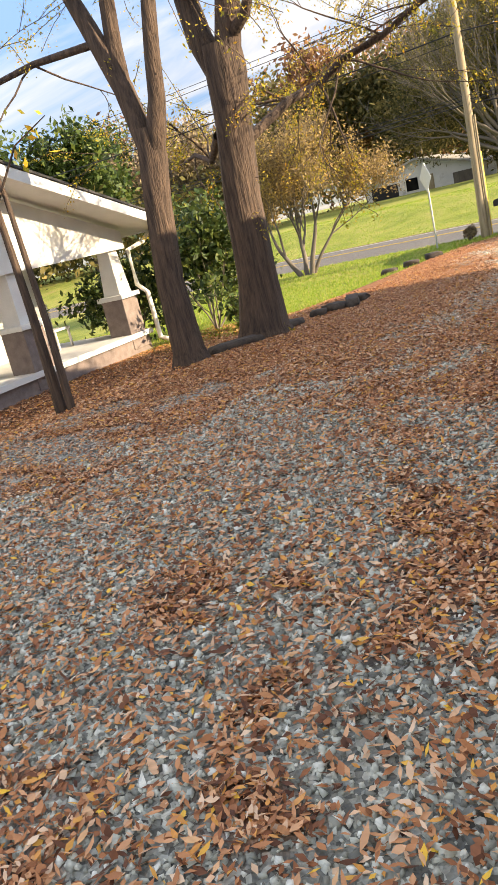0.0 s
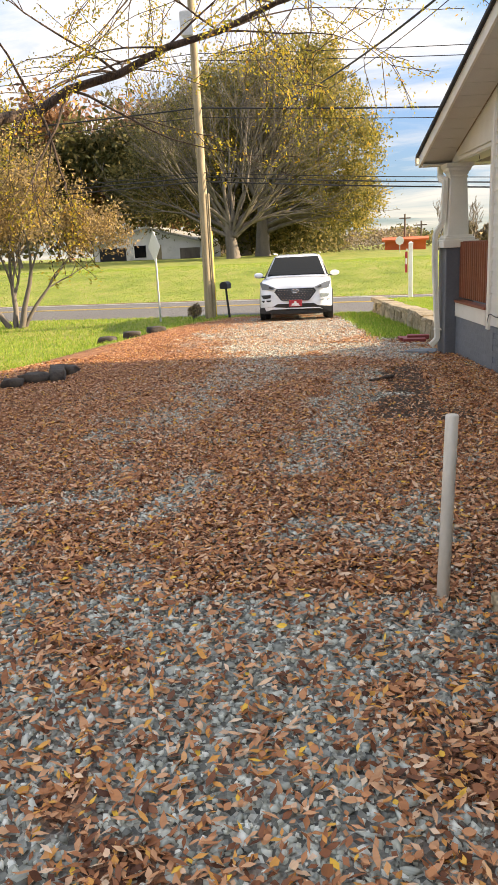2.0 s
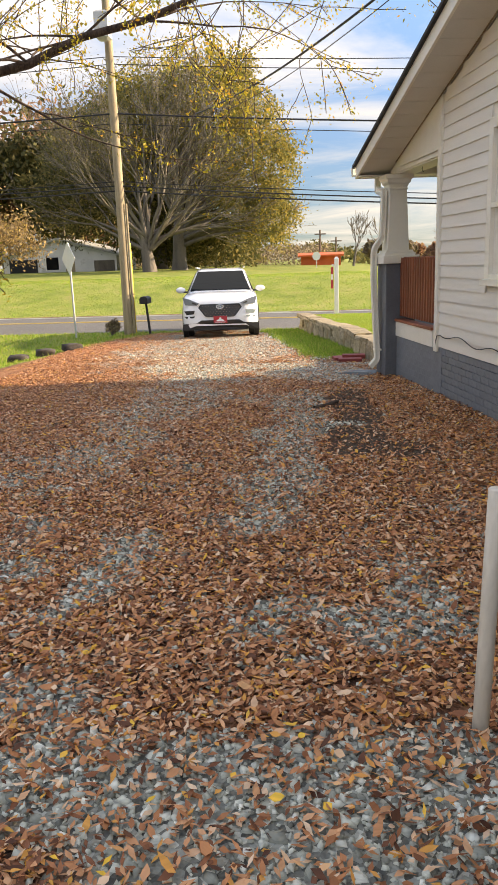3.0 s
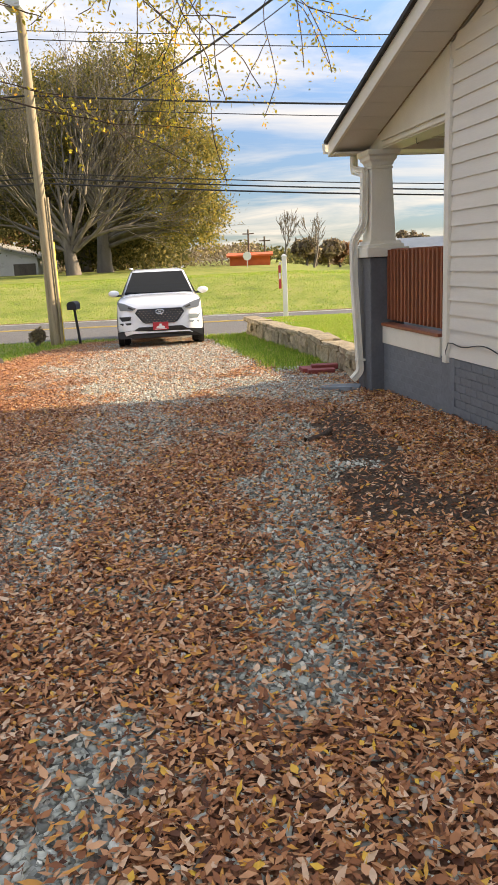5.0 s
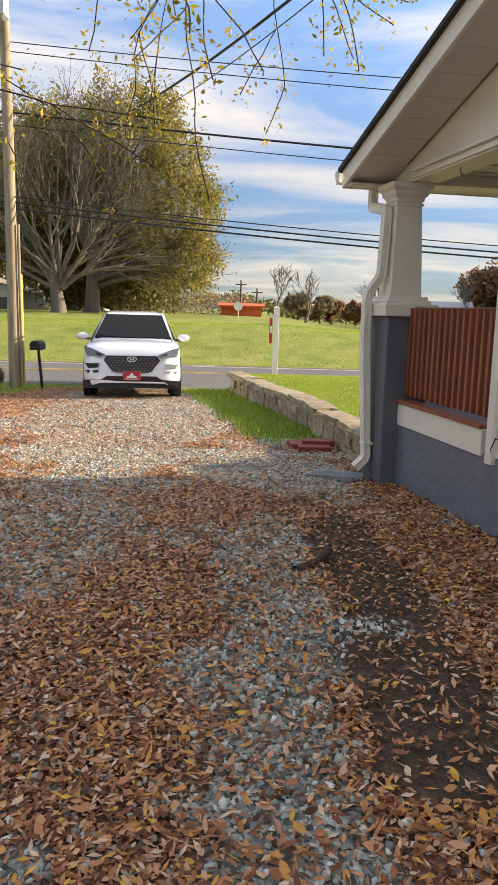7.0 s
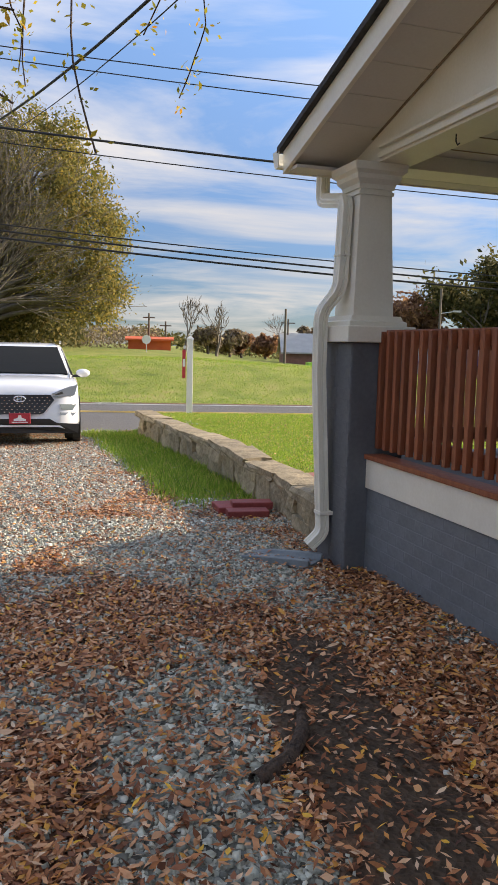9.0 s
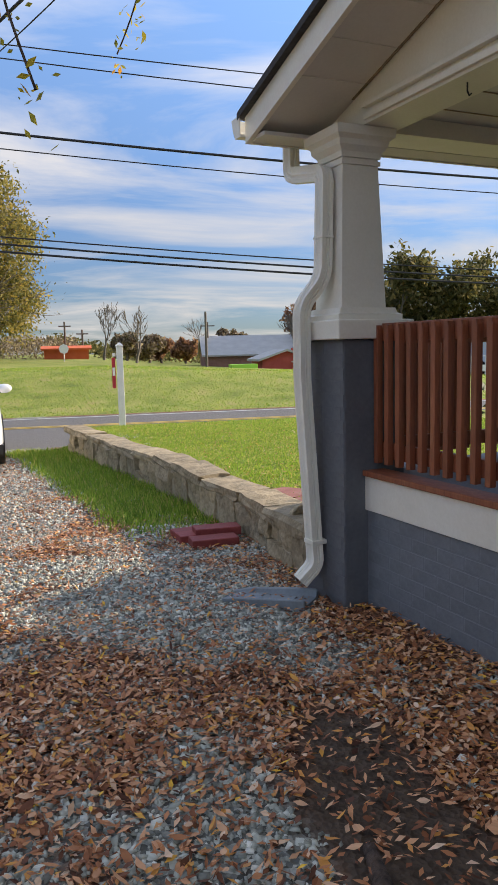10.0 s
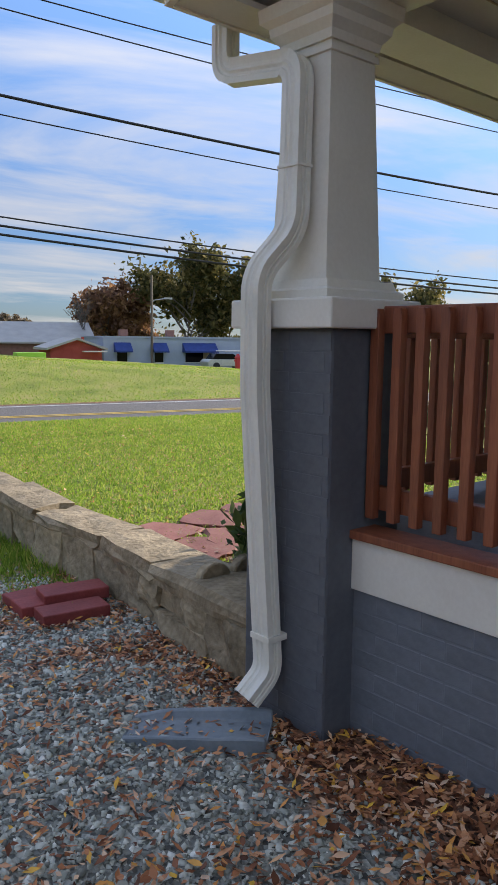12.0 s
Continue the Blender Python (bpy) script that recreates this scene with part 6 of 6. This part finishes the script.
# leaves on the air conditioner's top
g = np.random.default_rng(103)
tx, ty = g.uniform(-0.3, 0.5, 240), np.clip(g.normal(4.75, 0.25, 240), 4.3, 5.1)
al = lay(tx, ty, g, 0.05, 0.02, 0.01, 0.16, "fallen_leaves", M_LITTER, "brown leaves lying on the air conditioner")
al.location.z = 0.915


def stones(count, x0, x1, y0, y1, seed, size):
    x, y, g = scatter(count, x0, x1, y0, y1, seed)
    gr_, ga_, cl_, mu_, ro_ = fields(x, y)
    keep = (g.uniform(0, 1, count) < np.clip(gr_ * 0.95 + 0.4 - mu_ * 0.6 - ga_, 0, 1)) & ~house_side(x, y)
    x, y = x[keep], y[keep]
    k = len(x)
    z = height(x, y) + 0.004
    base = np.array([[1, 0.1, -0.4], [-0.6, 0.85, -0.4], [-0.5, -0.9, -0.4], [0.65, -0.35, 0.65], [0.2, 0.65, 0.6], [-0.7, 0.0, 0.7]])
    tri = np.array([[0, 1, 4], [0, 4, 3], [1, 2, 5], [1, 5, 4], [2, 0, 3], [2, 3, 5], [3, 4, 5]])
    s = size * np.exp(np.clip(g.normal(0, 0.4, k), -0.9, 0.85))
    p = base[None] + g.normal(0, 0.2, (k, 6, 3))
    p = p * s[:, None, None] * np.stack([g.uniform(0.8, 1.4, k), g.uniform(0.7, 1.1, k), g.uniform(0.6, 1.0, k)], 1)[:, None, :]
    a = g.uniform(0, 6.3, k)
    ca, sa = np.cos(a)[:, None], np.sin(a)[:, None]
    v = np.stack([x[:, None] + ca * p[:, :, 0] - sa * p[:, :, 1], y[:, None] + sa * p[:, :, 0] + ca * p[:, :, 1], z[:, None] + p[:, :, 2]], 2).reshape(-1, 3)
    f = (np.arange(k)[:, None, None] * 6 + tri[None]).reshape(-1, 3)
    tagged(raw_mesh("gravel", v, f, M_GRAVEL), "blue-grey crushed gravel of the drive", "gravel", kind="stuff")


stones(116000, -4.8, 0.5, 0.5, 13.0, 201, 0.0105)
stones(36000, -4.6, -0.5, 12.5, 16.5, 202, 0.0092)
stones(22000, -5.8, -1.0, 16.5, 22.5, 203, 0.01)


def blades(count, x0, x1, y0, y1, seed, hgt, label, only=None, wide=1.0):
    x, y, g = scatter(count, x0, x1, y0, y1, seed)
    ga_ = fields(x, y)[1]
    keep = (g.uniform(0, 1, count) < ga_) & ~house_side(x, y)
    if only is not None:
        keep &= only(x, y)
    x, y = x[keep], y[keep]
    k = len(x)
    z = height(x, y) - 0.005
    a = g.uniform(0, 6.3, k)
    h = hgt * g.uniform(0.5, 1.4, k)
    w = (0.006 + 0.004 * g.uniform(0, 1, k)) * wide
    bx, by = g.normal(0, 0.35, k) * h, g.normal(0, 0.35, k) * h
    v = np.stack([np.stack([x - np.cos(a) * w, y - np.sin(a) * w, z], 1), np.stack([x + np.cos(a) * w, y + np.sin(a) * w, z], 1), np.stack([x + bx, y + by, z + h], 1)], 1).reshape(-1, 3)
    tagged(raw_mesh("grass", v, np.arange(k * 3).reshape(-1, 3), M_BLADES), label, "grass", kind="stuff")


blades(170000, -2.4, 5.0, 15.0, 24.3, 301, 0.028, "short bright green lawn above the stone wall")
blades(34000, -3.4, -0.8, 15.4, 23.9, 302, 0.075, "tufted grass strip along the stone wall", lambda x, y: x < wall_line(y) + 0.05)
blades(50000, -16, -5.5, 12.0, 24.2, 303, 0.06, "lawn left of the drive in the sun")
blades(60000, -24, 24, 31.6, 46.0, 305, 0.045, "rough mown grass on the bank across the road", None, 2.2)
blades(9000, -3.2, -0.6, 15.8, 23.9, 306, 0.1, "taller grass tufts along the stone wall", lambda x, y: (x < wall_line(y) + 0.02) & (fbm(x, y, 0.5, 51) > 0.56))
blades(1500, -1.7, 1.0, 9.0, 14.5, 304, 0.05, "sparse grass", None)

# ---- bricks of the painted foundation ----
brick_mesh = None
for row in range(7):
    for i in range(26):
        yb = CORNER - 0.22 - i * 0.21 - (0.105 if row % 2 else 0)
        zb = -0.08 + row * 0.076
        if brick_mesh is None:
            first = part("brick", box(-0.006, 0.02, -0.1025, 0.1025, 0, 0.071, 0.004), M_BLUEGRAY, foundation)
            brick_mesh = first.data
            first.location = (WX + 0.014, yb, zb)
        else:
            bo = new("brick", brick_mesh)
            bo.parent = foundation
            bo.location = (WX + 0.014, yb, zb)
porch_base = [q for q in house.children if q.name.startswith("porch_base")][0]
for row in range(8):
    for i in range(7):
        bo = new("brick", brick_mesh)
        bo.parent = porch_base
        bo.location = (WX + 0.0096, -0.11 - i * 0.21 - (0.105 if row % 2 else 0), -0.18 + row * 0.076)
